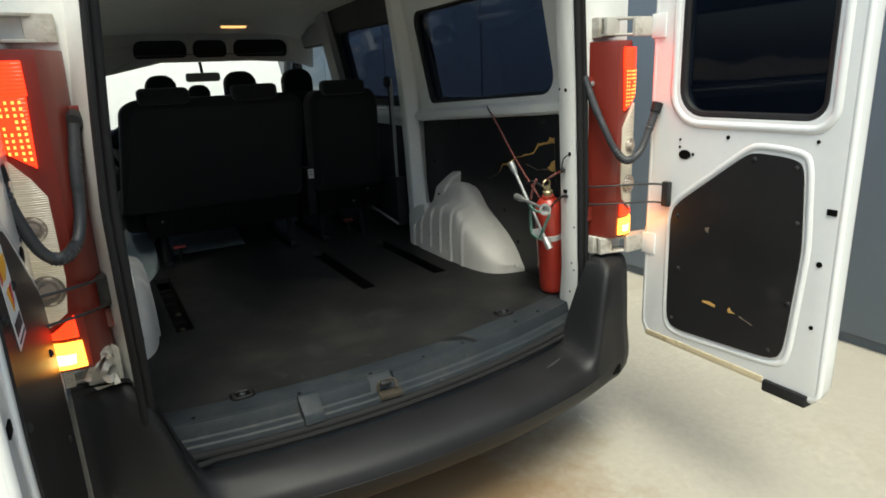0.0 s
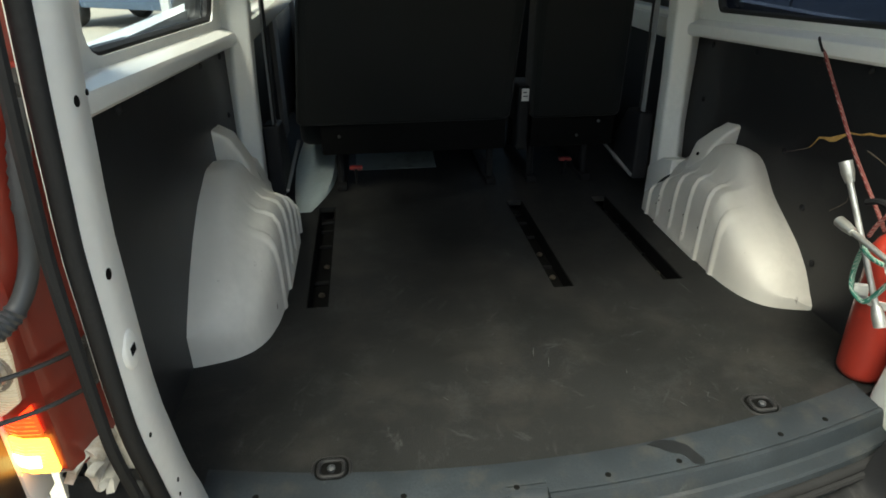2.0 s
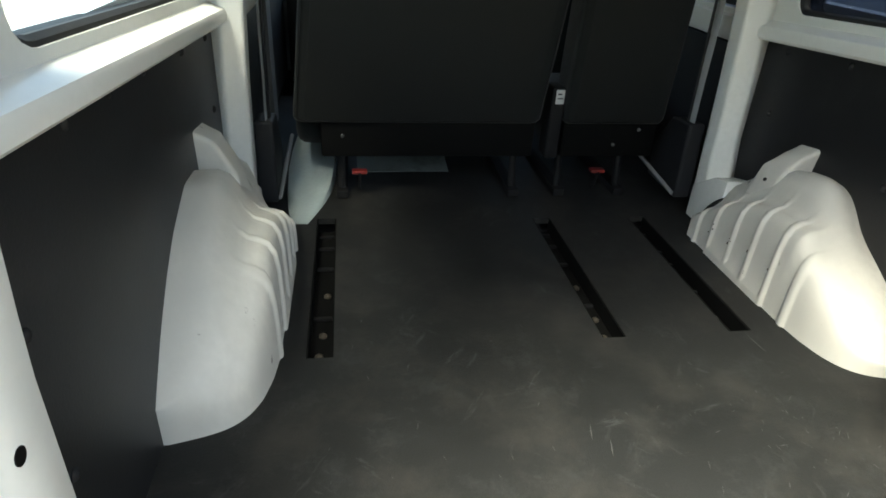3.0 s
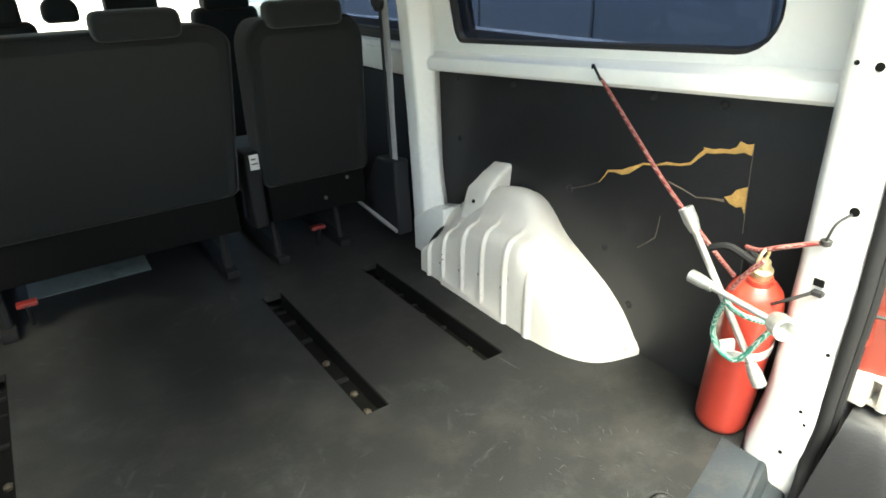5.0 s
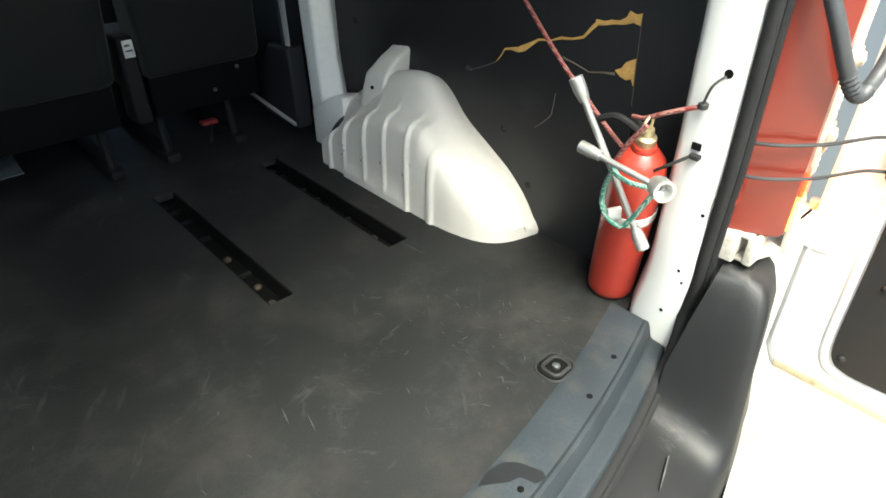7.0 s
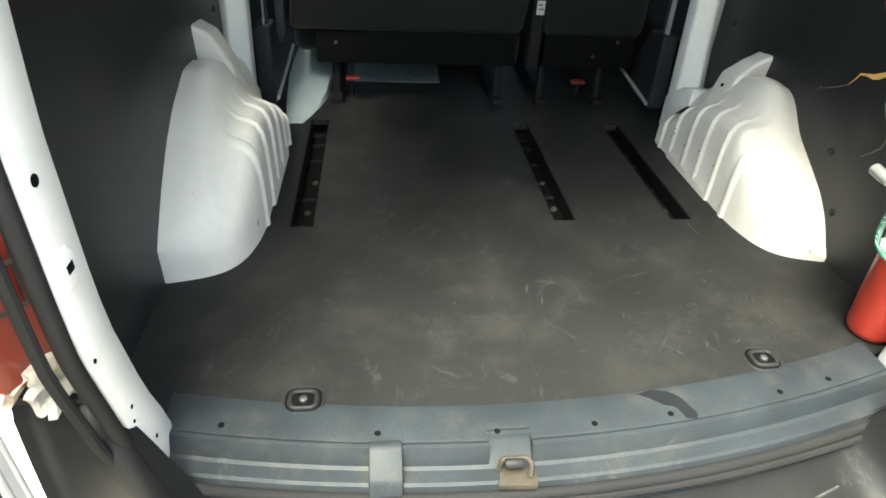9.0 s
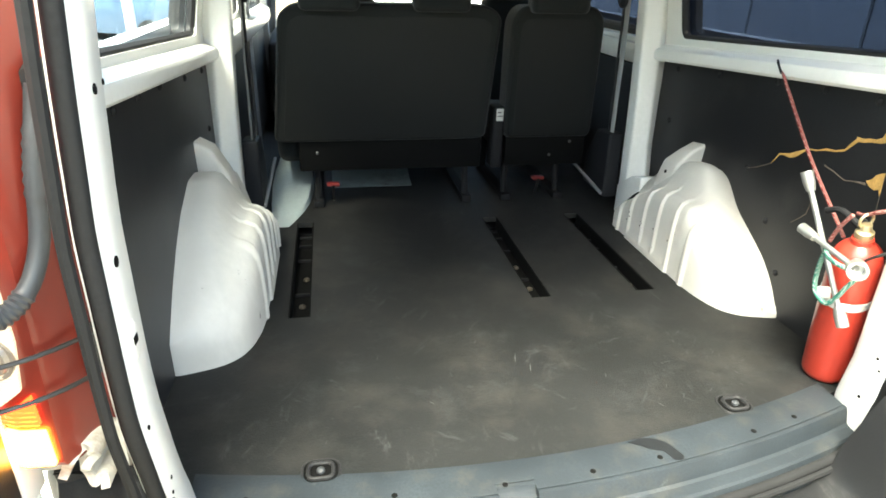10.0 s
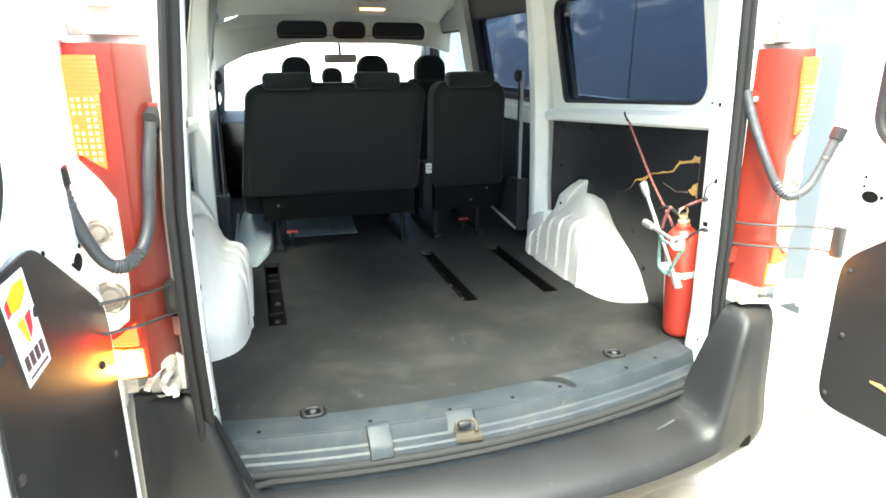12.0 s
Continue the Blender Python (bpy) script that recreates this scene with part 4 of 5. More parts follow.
for sx in (-1, 1):
    hk = group_of("grab_point", (sx * 0.60, 2.1, 1.2), "pale plastic coat hook on the headliner edge", "coat hook", "coat hooks")
    under("boss", lathe([(0.035, 0), (0.035, 0.012), (0.02, 0.022), (0.0, 0.022)], pose(sx * 0.53, 2.2, 1.262, 180, 0, 0), 16), CEIL, hk)

ws = [(-0.74, 3.62, 0.52), (0.74, 3.62, 0.52), (0.66, 3.05, 1.13), (-0.66, 3.05, 1.13)]
bm = bmesh.new()
bm.faces.new([bm.verts.new(p) for p in ws])
bmesh.ops.solidify(bm, geom=bm.faces[:], thickness=0.005)
wsn = group_of("windscreen", (0, 3.4, 0.5), "clear sloping windscreen with dark posts", "windscreen", kind="structure")
wp = under("pane", bm, CLEAR, wsn)
wp.visible_shadow = False
for sx in (-1, 1):
    under("front_post", tube([(sx * 0.78, 3.66, 0.48), (sx * 0.70, 3.05, 1.14)], 0.035, 8), TRIMGREY, wsn)
dash = group_of("dashboard", (0, 3.4, 0), "dark plastic dashboard under the windscreen", "dashboard")
under("body", edge_bevel(loft([[(x, 3.05, 0.0), (x, 2.98, 0.30), (x, 3.05, 0.46), (x, 3.35, 0.50), (x, 3.66, 0.50), (x, 3.66, 0.0)] for x in (-0.76, 0, 0.76)]), 0.03, 3), TRIMDARK, dash)
under("binnacle", box(-0.58, -0.22, 3.0, 3.2, 0.46, 0.56, 0.04, 3), TRIMDARK, dash)
whl = group_of("steering_wheel", (-0.40, 2.85, 0.45), "black steering wheel on its column", "steering wheel")
wm = pose(-0.40, 2.86, 0.45, -62, 0, 0)
ringp = [wm @ Vector((0.19 * math.cos(a), 0.19 * math.sin(a), 0)) for a in np.linspace(0, 2 * math.pi, 32, endpoint=False)]
under("rim", tube(ringp, 0.016, 8, True), TRIMDARK, whl)
under("column", tube([(-0.40, 2.87, 0.44), (-0.40, 3.06, 0.35)], 0.04, 10), TRIMDARK, whl)
for a in (200, 340, 90):
    under("spoke", tube([wm @ Vector((0, 0, 0)), wm @ Vector((0.18 * math.cos(radians(a)), 0.18 * math.sin(radians(a)), 0))], 0.014, 6), TRIMDARK, whl)
mir = group_of("rear_view_mirror", (0.066, 3.05, 0.87), "small interior rear-view mirror on the windscreen", "mirror")
under("housing", edge_bevel(prism(rounded(-0.045, 0.18, 0.845, 0.905, (0.02,) * 4), "y", 3.04, 3.075, 0), 0.008), MIRROR, mir)
under("stem", tube([(0.066, 3.06, 0.9), (0.066, 3.12, 1.02)], 0.01, 6), TRIMDARK, mir)
nose = group_of("bonnet", (0, 4.0, GZ), "white van nose and bonnet", "bonnet", kind="structure")
under("panel", edge_bevel(loft([[(x, 3.67, -0.3), (x, 3.67, 0.50), (x, 4.15, 0.36), (x, 4.42, 0.10), (x, 4.45, -0.3)] for x in (-0.93, -0.8, 0.8, 0.93)]), 0.04, 3), DOORWHITE, nose)
for sx in (-1, 1):
    for wy in (0.83, 3.75):
        wmx = pose(sx * 0.80, wy, GZ + 0.32, 0, 90, 0)
        wheel = group_of("van_wheel", (sx * 0.80, wy, GZ), "black road wheel of the van", "wheel", "van wheels")
        under("tyre", lathe([(0.2, -0.09), (0.30, -0.10), (0.32, -0.06), (0.32, 0.06), (0.30, 0.10), (0.2, 0.09)], wmx, 28), TYRE, wheel)
        under("rim", lathe([(0.03, -0.06), (0.2, -0.08), (0.205, 0.08), (0.03, 0.06)], wmx, 20), STEEL, wheel)


# ---- rear row of seats, seen from behind ----
def back_y(z):
    return 1.452 - 0.236 * (z - 0.29)


def seat_unit(name, x0, x1, t0, t1, heads, label, legs):
    """A seat seen from behind. x0, x1: width at the bottom of the back; t0, t1: at the top."""
    cx = (x0 + x1) / 2
    root = group_of(name, (cx, 1.62, 0), label, "seat", "rear row seats")

    def outline(inset, z0, z1, r):
        out = []
        for u, v in rounded(0, 1, 0, 1, (r * 0.4, r * 0.4, r, r), 7):
            z = z0 + (z1 - z0) * v
            k = (z - 0.29) / 0.49
            a, b = x0 + (t0 - x0) * k + inset, x1 + (t1 - x1) * k - inset
            out.append((a + (b - a) * u, z))
        return out

    def slab(inset, z0, z1, r, y_off, thick, bev):
        bm = bmesh.new()
        pts = outline(inset, z0, z1, r)
        a = [bm.verts.new((x, back_y(z) + y_off, z)) for x, z in pts]
        b = [bm.verts.new((x, back_y(z) + y_off + thick, z)) for x, z in pts]
        bm.faces.new(a), bm.faces.new(list(reversed(b)))
        for k in range(len(pts)):
            j = (k + 1) % len(pts)
            bm.faces.new((a[k], a[j], b[j], b[k]))
        return edge_bevel(bm, bev, 3)

    rad = 0.12 if x1 - x0 > 0.5 else 0.16
    under("backrest", slab(0.0, 0.27, 0.777, rad, 0.0, 0.12, 0.034), FABRIC, root, angle=60)
    under("back_panel", slab(0.036, 0.282, 0.735, rad * 0.7, -0.0012, 0.02, 0.001), SHELL, root, "dark smooth rear panel of the backrest", 60)
    seam = [(x, back_y(z) - 0.004, z) for x, z in outline(0.012, 0.280, 0.768, rad * 0.9)]
    under("piping", tube(seam, 0.0016, 6, True), FRAME, root)
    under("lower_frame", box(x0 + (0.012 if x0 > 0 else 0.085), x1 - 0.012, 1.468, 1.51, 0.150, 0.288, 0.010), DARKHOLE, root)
    under("cushion", box(x0 - 0.0, x1 - 0.01, 1.52, 1.98, 0.17, 0.33, 0.05, 4), FABRIC, root, angle=60)
    for hx0, hx1 in heads:
        h = under("headrest", box(hx0, hx1, 1.292, 1.380, 0.752, 0.822, 0.028, 4), FABRIC, root, angle=60)
        for f in (0.3, 0.7):
            xx = hx0 + (hx1 - hx0) * f
            under("stem", tube([(xx, 1.345, 0.76), (xx, 1.335, 0.80)], 0.006, 8), FRAME, h)
    for lx in legs:
        for ly in (1.50, 1.90):
            under("leg", tube([(lx, ly, 0.0), (lx, ly + (0.03 if ly < 1.7 else -0.03), 0.20)], 0.014, 8), FRAME, root)
        under("foot_rail", box(lx - 0.02, lx + 0.02, 1.46, 1.95, 0.001, 0.028, 0.005), FRAME, root)
    under("rear_beam", tube([(x0 + (0.05 if x0 > 0 else 0.13), 1.49, 0.185), (x1 - 0.05, 1.49, 0.185)], 0.018, 8), FRAME, root)
    return root


bench = seat_unit("rear_bench", -0.625, 0.195, -0.568, 0.212, ((-0.50, -0.295), (-0.115, 0.085)), "dark grey two-seat van bench seen from behind", (-0.475, 0.13))
single = seat_unit("single_seat", 0.272, 0.640, 0.245, 0.597, ((0.303, 0.518),), "dark grey single van seat seen from behind", (0.30, 0.528))
bk = group_of("belt_buckle_stalk", (0.245, 1.50, 0.2), "black seat latch housing with a small white label", "seat latch")
under("housing", edge_bevel(loft([[(0.222, 1.445, z), (0.268, 1.445, z), (0.268, 1.53, z), (0.222, 1.53, z)] for z in (0.15, 0.30, 0.40)]), 0.012, 3), FRAME, bk)
under("label_plate", box(0.234, 0.262, 1.441, 1.446, 0.345, 0.392, 0.001), SILVERTAPE, bk)
under("label_bars", join(box(0.238, 0.258, 1.4395, 1.4412, 0.362, 0.366, 0), box(0.238, 0.252, 1.4395, 1.4412, 0.376, 0.381, 0)), INK, bk)
for x, y, z in ((-0.47, 1.452, 0.225), (0.475, 1.452, 0.195), (0.56, 1.452, 0.25)):
    bo = group_of("frame_bolt", (x, y, z), "dull bolt head in the seat frame", "bolt", "seat frame bolts")
    under("head", lathe([(0.0065, 0), (0.0065, 0.005), (0.003, 0.007)], pose(x, y + 0.017, z, 90, 0, 0), 8), SCRAPE, bo)
for x in (-0.415, 0.44):
    lv = group_of("release_lever", (x, 1.46, 0.10), "red plastic seat release lever", "lever", "seat release levers")
    under("handle", box(x - 0.026, x + 0.026, 1.47, 1.50, 0.085, 0.098, 0.005), REDPLASTIC, lv)
    under("rod", tube([(x, 1.47, 0.09), (x, 1.50, 0.02)], 0.006, 6), FRAME, lv)

# front row behind the windscreen
for x, w, zt, y in ((-0.284, 0.165, 0.888, 2.40), (0.164, 0.185, 0.896, 2.40), (0.520, 0.185, 0.898, 2.40), (-0.076, 0.118, 0.826, 2.42)):
    fs = group_of("front_seat", (x, y + 0.3, 0), "dark front seat with a rounded head restraint" if w > 0.12 else "narrow dark centre seat with a small head restraint", "seat", "front row seats")
    half = w / 2
    under("head_restraint", edge_bevel(prism(rounded(x - half, x + half, zt - (0.15 if w > 0.12 else 0.09), zt, (0.02, 0.02, half * 0.85, half * 0.85), 8), "y", y - 0.05, y + 0.05, 0), 0.02, 3), FABRIC, fs, angle=60)
    under("backrest", box(x - half - 0.04, x + half + 0.04, y - 0.04, y + 0.08, 0.16, zt - 0.14, 0.04, 3), FABRIC, fs, angle=60)
    under("cushion", box(x - half - 0.04, x + half + 0.04, y + 0.05, y + 0.52, 0.02, 0.25, 0.04, 3), FABRIC, fs, angle=60)

# pale solids with daylight put into their colour: step well and under-bench patch
st = group_of("step_panel", (-0.62, 1.7, 0), "pale leaf in place of the daylit step well by the side door", "step panel")
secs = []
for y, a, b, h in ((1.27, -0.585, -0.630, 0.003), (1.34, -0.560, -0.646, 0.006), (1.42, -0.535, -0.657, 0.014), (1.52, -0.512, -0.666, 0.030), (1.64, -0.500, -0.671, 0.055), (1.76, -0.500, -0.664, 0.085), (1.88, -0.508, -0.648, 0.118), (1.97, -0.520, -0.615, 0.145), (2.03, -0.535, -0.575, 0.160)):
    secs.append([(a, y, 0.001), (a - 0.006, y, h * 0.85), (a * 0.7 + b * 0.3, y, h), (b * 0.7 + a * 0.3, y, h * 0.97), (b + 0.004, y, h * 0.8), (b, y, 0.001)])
under("panel", loft(secs), STEPLIGHT, st, angle=60)
# added wedge: its pale colour is the daylight reflected on the floor
fl = group_of("floor_plate", (-0.2, 1.85, 0), "pale wedge in place of the daylight patch under the bench", "floor plate")
under("plate", loft([[(x, 1.70, 0.003), (x, 1.78, 0.012), (x, 2.0, 0.075), (x, 2.25, 0.085), (x, 2.25, 0.002), (x, 1.70, 0.001)] for x in (-0.42, -0.07)]), FLOORLIGHT, fl, angle=60)

# trims and belts by the middle pillars
for s in (1, -1):
    bx = group_of("step_trim", (s * 0.71, 1.45, 0), "black plastic trim behind the side door", "trim")
    under("cheek", edge_bevel(prism([(1.335, 0.045), (1.345, 0.31), (1.47, 0.30), (1.56, 0.17), (1.56, 0.05)], "x", s * 0.675, s * 0.735, 0), 0.012, 3), TRIMDARK, bx)
    under("edge_strip", tube([(s * 0.672, 1.345, 0.060), (s * 0.66, 1.78, 0.12)], 0.007, 6), TRIMGREY, bx)
    sb = group_of("seat_belt", (s * 0.69, 1.36, 0.3), "grey seat belt hanging beside the middle pillar", "seat belt", "seat belts")
    under("webbing", tube(smooth_path([(s * 0.685, 1.362, 0.82), (s * 0.692, 1.366, 0.60), (s * 0.694, 1.372, 0.45), (s * 0.697, 1.375, 0.30)], 4), 0.020, 8, flat=0.12, up=(0, 1, 0)), BELT, sb)
    under("cover", tube([(s * 0.682, 1.385, 0.80), (s * 0.688, 1.385, 0.31)], 0.005, 8), TRIMDARK, sb)
    under("upper_loop", lathe([(0.028, 0), (0.028, 0.012), (0.015, 0.022), (0, 0.022)], pose(s * 0.680, 1.38, 0.80, 0, -s * 90, 0), 14), TRIMDARK, sb)

# ---- fire extinguisher, tied to the corner pillar with cords, and a wheel brace ----
EX, EY, ER = 0.756, 0.160, 0.0510
ext = group_of("fire_extinguisher", (EX, EY, 0), "red fire extinguisher standing on the floor, tied with cord", "extinguisher")
lean = pose(EX, EY, 0.012, 8.4, -11.2, 0)
under("cylinder", lathe([(ER - 0.010, 0.0), (ER - 0.001, 0.006), (ER, 0.02), (ER, 0.325), (ER * 0.985, 0.337), (ER * 0.94, 0.350), (ER * 0.85, 0.363), (ER * 0.70, 0.374), (ER * 0.50, 0.383), (0.020, 0.388)], lean, 36), RED, ext, angle=60)
under("neck_ring", lathe([(0.021, 0.380), (0.023, 0.386), (0.021, 0.396)], lean, 24), RED, ext)
under("valve", lathe([(0.016, 0.394), (0.018, 0.400), (0.018, 0.412), (0.012, 0.416), (0.010, 0.430), (0.0, 0.431)], lean, 16), BRASS, ext)
vring = [lean @ Vector((0.0155 * math.cos(a), 0.004, 0.437 + 0.0155 * math.sin(a))) for a in np.linspace(0, 2 * math.pi, 18, endpoint=False)]
under("pull_ring", tube(vring, 0.0030, 6, True), BRASS, ext)
under("carry_handle", tube(smooth_path([lean @ Vector(p) for p in ((0.0, 0.015, 0.415), (-0.01, 0.06, 0.432), (-0.02, 0.09, 0.418))], 5), 0.007, 8), FRAME, ext)
under("discharge_hose", tube(smooth_path([lean @ Vector(p) for p in ((0.01, 0.01, 0.41), (0.035, 0.045, 0.40), (0.05, 0.05, 0.33), (0.052, 0.04, 0.2))], 6), 0.008, 8), RUBBER, ext)

under("clamp_band", lathe([(ER + 0.001, 0.232), (ER + 0.0018, 0.233), (ER + 0.0018, 0.252), (ER + 0.001, 0.253)], lean, 36), SILVERTAPE, ext)
buckle = box(-0.013, 0.013, -0.005, 0.005, -0.013, 0.013, 0.003)
bmesh.ops.transform(buckle, matrix=pose(0.640, 0.116, 0.262, 8, -10, -40), verts=buckle.verts)
under("clamp_buckle", buckle, SILVERTAPE, ext)

# wheel brace: two crossed bars with sockets
wb = group_of("wheel_brace", (0.66, 0.10, 0.3), "worn chrome cross-shaped wheel brace hanging in the cord", "wheel brace")
A, B = Vector((0.600, 0.204, 0.496)), Vector((0.642, 0.055, 0.228))
C, D = Vector((0.600, 0.168, 0.388)), Vector((0.597, 0.016, 0.370))
under("long_bar", tube([A, B], 0.0062, 10), STEEL, wb)
under("cross_bar", tube([C, D], 0.0060, 10), STEEL, wb)


def socket(at, way, r, name="socket"):
    m = Matrix.Translation(at) @ Vector(way).to_track_quat("Z", "Y").to_matrix().to_4x4()
    under(name, lathe([(0.009, -0.028), (r * 0.85, -0.018), (r, -0.008), (r, 0.016), (r * 0.72, 0.016), (r * 0.68, -0.004), (0.0, -0.004)], m, 18), STEEL, wb)


socket(A, A - B, 0.0125)
socket(B, B - A, 0.0125)
socket(C, C - D, 0.0115)
socket(D, (-0.55, -0.75, 0.1), 0.0195)

# cords
cords = group_of("tie_cord", (0.66, 0.1, 0.4), "red and white braided cord holding the extinguisher", "cord")
hook_pt = Vector((0.757, 0.558, 0.662))
under("long_run", tube(smooth_path([hook_pt + Vector((0.008, 0.004, 0.004)), hook_pt, (0.738, 0.452, 0.578), (0.720, 0.338, 0.488), (0.700, 0.208, 0.402), (0.676, 0.146, 0.380)], 6), 0.0042, 8), ROPE_RED, cords)
under("pillar_run", tube(smooth_path([(0.672, 0.007, 0.496), (0.668, 0.036, 0.484), (0.668, 0.076, 0.464), (0.676, 0.111, 0.444), (0.688, 0.141, 0.436)], 6), 0.0042, 8), ROPE_RED, cords)
under("neck_wrap", tube(smooth_path([(0.596, 0.062, 0.467), (0.598, 0.078, 0.445), (0.604, 0.097, 0.417), (0.611, 0.112, 0.389)], 6), 0.0042, 8), ROPE_RED, cords)
gr = group_of("green_cord", (0.66, 0.1, 0.3), "green and white cord wound round the extinguisher and brace", "cord")
under("upper_run", tube(smooth_path([(0.617, 0.125, 0.374), (0.613, 0.110, 0.356), (0.613, 0.084, 0.350), (0.623, 0.059, 0.347), (0.641, 0.041, 0.342)], 6), 0.0050, 8), ROPE_GREEN, gr)
under("lower_loop", tube(smooth_path([(0.616, 0.120, 0.363), (0.630, 0.139, 0.318), (0.637, 0.145, 0.280), (0.632, 0.132, 0.259), (0.630, 0.110, 0.248), (0.632, 0.091, 0.248), (0.633, 0.074, 0.273), (0.635, 0.058, 0.308), (0.640, 0.043, 0.339)], 6), 0.0052, 8), ROPE_GREEN, gr)
hk = group_of("wire_hook", (0.74, 0.54, 0.68), "bent wire hook under the window rail", "hook", "wire hooks")
under("wire", tube(smooth_path([(0.762, 0.593, 0.682), (0.752, 0.583, 0.692), (0.746, 0.568, 0.682), (0.752, 0.558, 0.662)], 6), 0.003, 6), FRAME, hk)
for yy, zz in ((0.010, 0.404),):
    cl = group_of("pillar_clip", (0.68, yy, zz), "black plastic clip in the pillar with a wire end", "clip", "pillar clips")
    under("head", box(0.670, 0.685, yy - 0.012, yy + 0.006, zz - 0.003, zz + 0.005, 0.0015), RUBBER, cl)
    under("wire", tube(smooth_path([(0.672, yy + 0.005, zz), (0.664, 0.04, zz - 0.02), (0.670, 0.07, zz - 0.045)], 5), 0.0035, 6), CABLE, cl)
w2 = group_of("wire_loop", (0.645, 0, 0.53), "thin wire from a pillar hole to the cord", "wire")
under("wire", tube(smooth_path([(0.670, -0.014, 0.550), (0.660, 0.000, 0.532), (0.664, 0.010, 0.496)], 6), 0.0022, 6), CABLE, w2)
under("knot", lathe([(0.0, -0.008), (0.008, -0.004), (0.009, 0.004), (0.0, 0.009)], Matrix.Translation((0.668, 0.010, 0.496)), 10), CABLE, w2)


# ---- tail lamps, hinges, door hoses ----
def tail_lamp(s):
    root = group_of("tail_lamp", (s * 0.84, -0.08, 0.24), "tall lit tail lamp with red, clear and amber lenses", "tail lamp", "tail lamps")
    pos = lambda x: s * x
    # red body with a faceted inner flank; the lenses face rearwards and wrap the corner
    prof = [(0.728, -0.040), (0.734, -0.070), (0.750, -0.102), (0.758, -0.124), (0.772, -0.140), (0.815, -0.137), (0.850, -0.122), (0.885, -0.080), (0.910, 0.0), (0.93, 0.06), (0.76, 0.03)]
    secs = []
    for z, k in ((0.270, 0.96), (0.280, 1.0), (0.60, 1.0), (0.885, 1.0), (0.905, 0.97)):
        lean_x = -0.012 * (z - 0.27) / 0.6
        secs.append([(pos(x + lean_x), y * k, z + 0.012 * (x - 0.8)) for x, y in prof])
    body = under("body", loft(secs), REDLENS, root, "deep red faceted lamp body", 25)

    def facing(name, pts, y0, y1, mat, label=""):
        bm = prism([(pos(x), z) for x, z in pts], "y", -0.004 if y0 else 0, 0.010, 0.002)
        for x in (0.800, 0.815, 0.833, 0.850, 0.868, 0.885):      # cut into strips that follow the curve of the body
            bmesh.ops.bisect_plane(bm, geom=bm.verts[:] + bm.edges[:] + bm.faces[:], plane_co=(pos(x), 0, 0), plane_no=(1, 0, 0))
        for v in bm.verts:
            xx = abs(v.co.x)
            v.co.y += y0 + lens_y(xx)
        return under(name, bm, mat, root, label)

    def lens_y(x):
        return lerp(x, (0.772, 0.815, 0.850, 0.885, 0.910), (-0.140, -0.137, -0.122, -0.080, 0.0))

    facing("top_lens", [(0.783, 0.885), (0.900, 0.885), (0.902, 0.832), (0.783, 0.822)], -0.001, 0, REDLIT)
    facing("stop_lens", [(0.786, 0.822), (0.902, 0.832), (0.902, 0.725), (0.850, 0.730), (0.792, 0.690)], -0.0012, 0, REDLIT, "glowing red stop lens")
    facing("clear_lens", [(0.786, 0.635), (0.806, 0.670), (0.842, 0.712), (0.902, 0.712), (0.902, 0.40), (0.872, 0.372), (0.84, 0.365), (0.796, 0.400), (0.786, 0.47)], -0.0022, 0, CLEARLENS, "clear ribbed reversing and indicator lens")
    facing("fog_lens", [(0.787, 0.392), (0.83, 0.358), (0.895, 0.362), (0.898, 0.345), (0.785, 0.345)], -0.0012, 0, REDLIT)
    facing("amber_lens", [(0.782, 0.336), (0.896, 0.336), (0.890, 0.276), (0.780, 0.280)], -0.0030, 0, AMBERLIT, "glowing amber lens")
    facing("hot_spot", [(0.796, 0.312), (0.838, 0.312), (0.832, 0.288), (0.799, 0.290)], -0.0045, 0, HOTAMBER)
    for xc, zc, r in ((0.822, 0.575, 0.026), (0.820, 0.450, 0.032)):
        under("bulb_dome", lathe([(r, 0), (r, 0.005), (r * 0.82, 0.003), (r * 0.74, 0.008), (r * 0.52, 0.005), (r * 0.42, 0.013), (0.0, 0.016)], pose(pos(xc), lens_y(xc) - 0.003, zc, 90, 0, s * 12), 24), BULB, root)
    rib = bmesh.new()
    for k in range(29):
        z = 0.388 + k * 0.0112
        start = lerp(z, (0.388, 0.41, 0.635, 0.670, 0.712), (0.812, 0.790, 0.789, 0.808, 0.842))
        join(rib, tube([(pos(x), lens_y(x) - 0.0056, z) for x in np.linspace(start + 0.008, 0.880, 8)], 0.0020, 5))
    tagged(under("lens_ribs", rib, CLEARLENS, root, "moulded ribs of the clear lens"), kind="stuff")
    cell = bmesh.new()
    for i in range(6):
        for j in range(11):
            x, z = 0.798 + i * 0.0105, 0.812 - j * 0.0115
            if z < 0.697 + (x - 0.792) * 0.6 or (x - 0.822) ** 2 * 1.6 + (z - 0.775) ** 2 < 0.00014:
                continue
            bmesh.ops.create_cube(cell, size=0.0056, matrix=pose(pos(x), lens_y(x) - 0.0026, z, 0, 0, s * 10))
    tagged(under("light_grid", cell, CELL, root, "grid of glowing bulbs"), kind="stuff")
    under("fixing_tab", box(pos(0.700), pos(0.745), -0.068, -0.054, 0.755, 0.80, 0.004), REDLENS, root)
    under("fixing_screw", lathe([(0.008, 0), (0.008, 0.004), (0.003, 0.006)], pose(pos(0.72), -0.068, 0.778, 90, 0, 0), 10), STEEL, root)
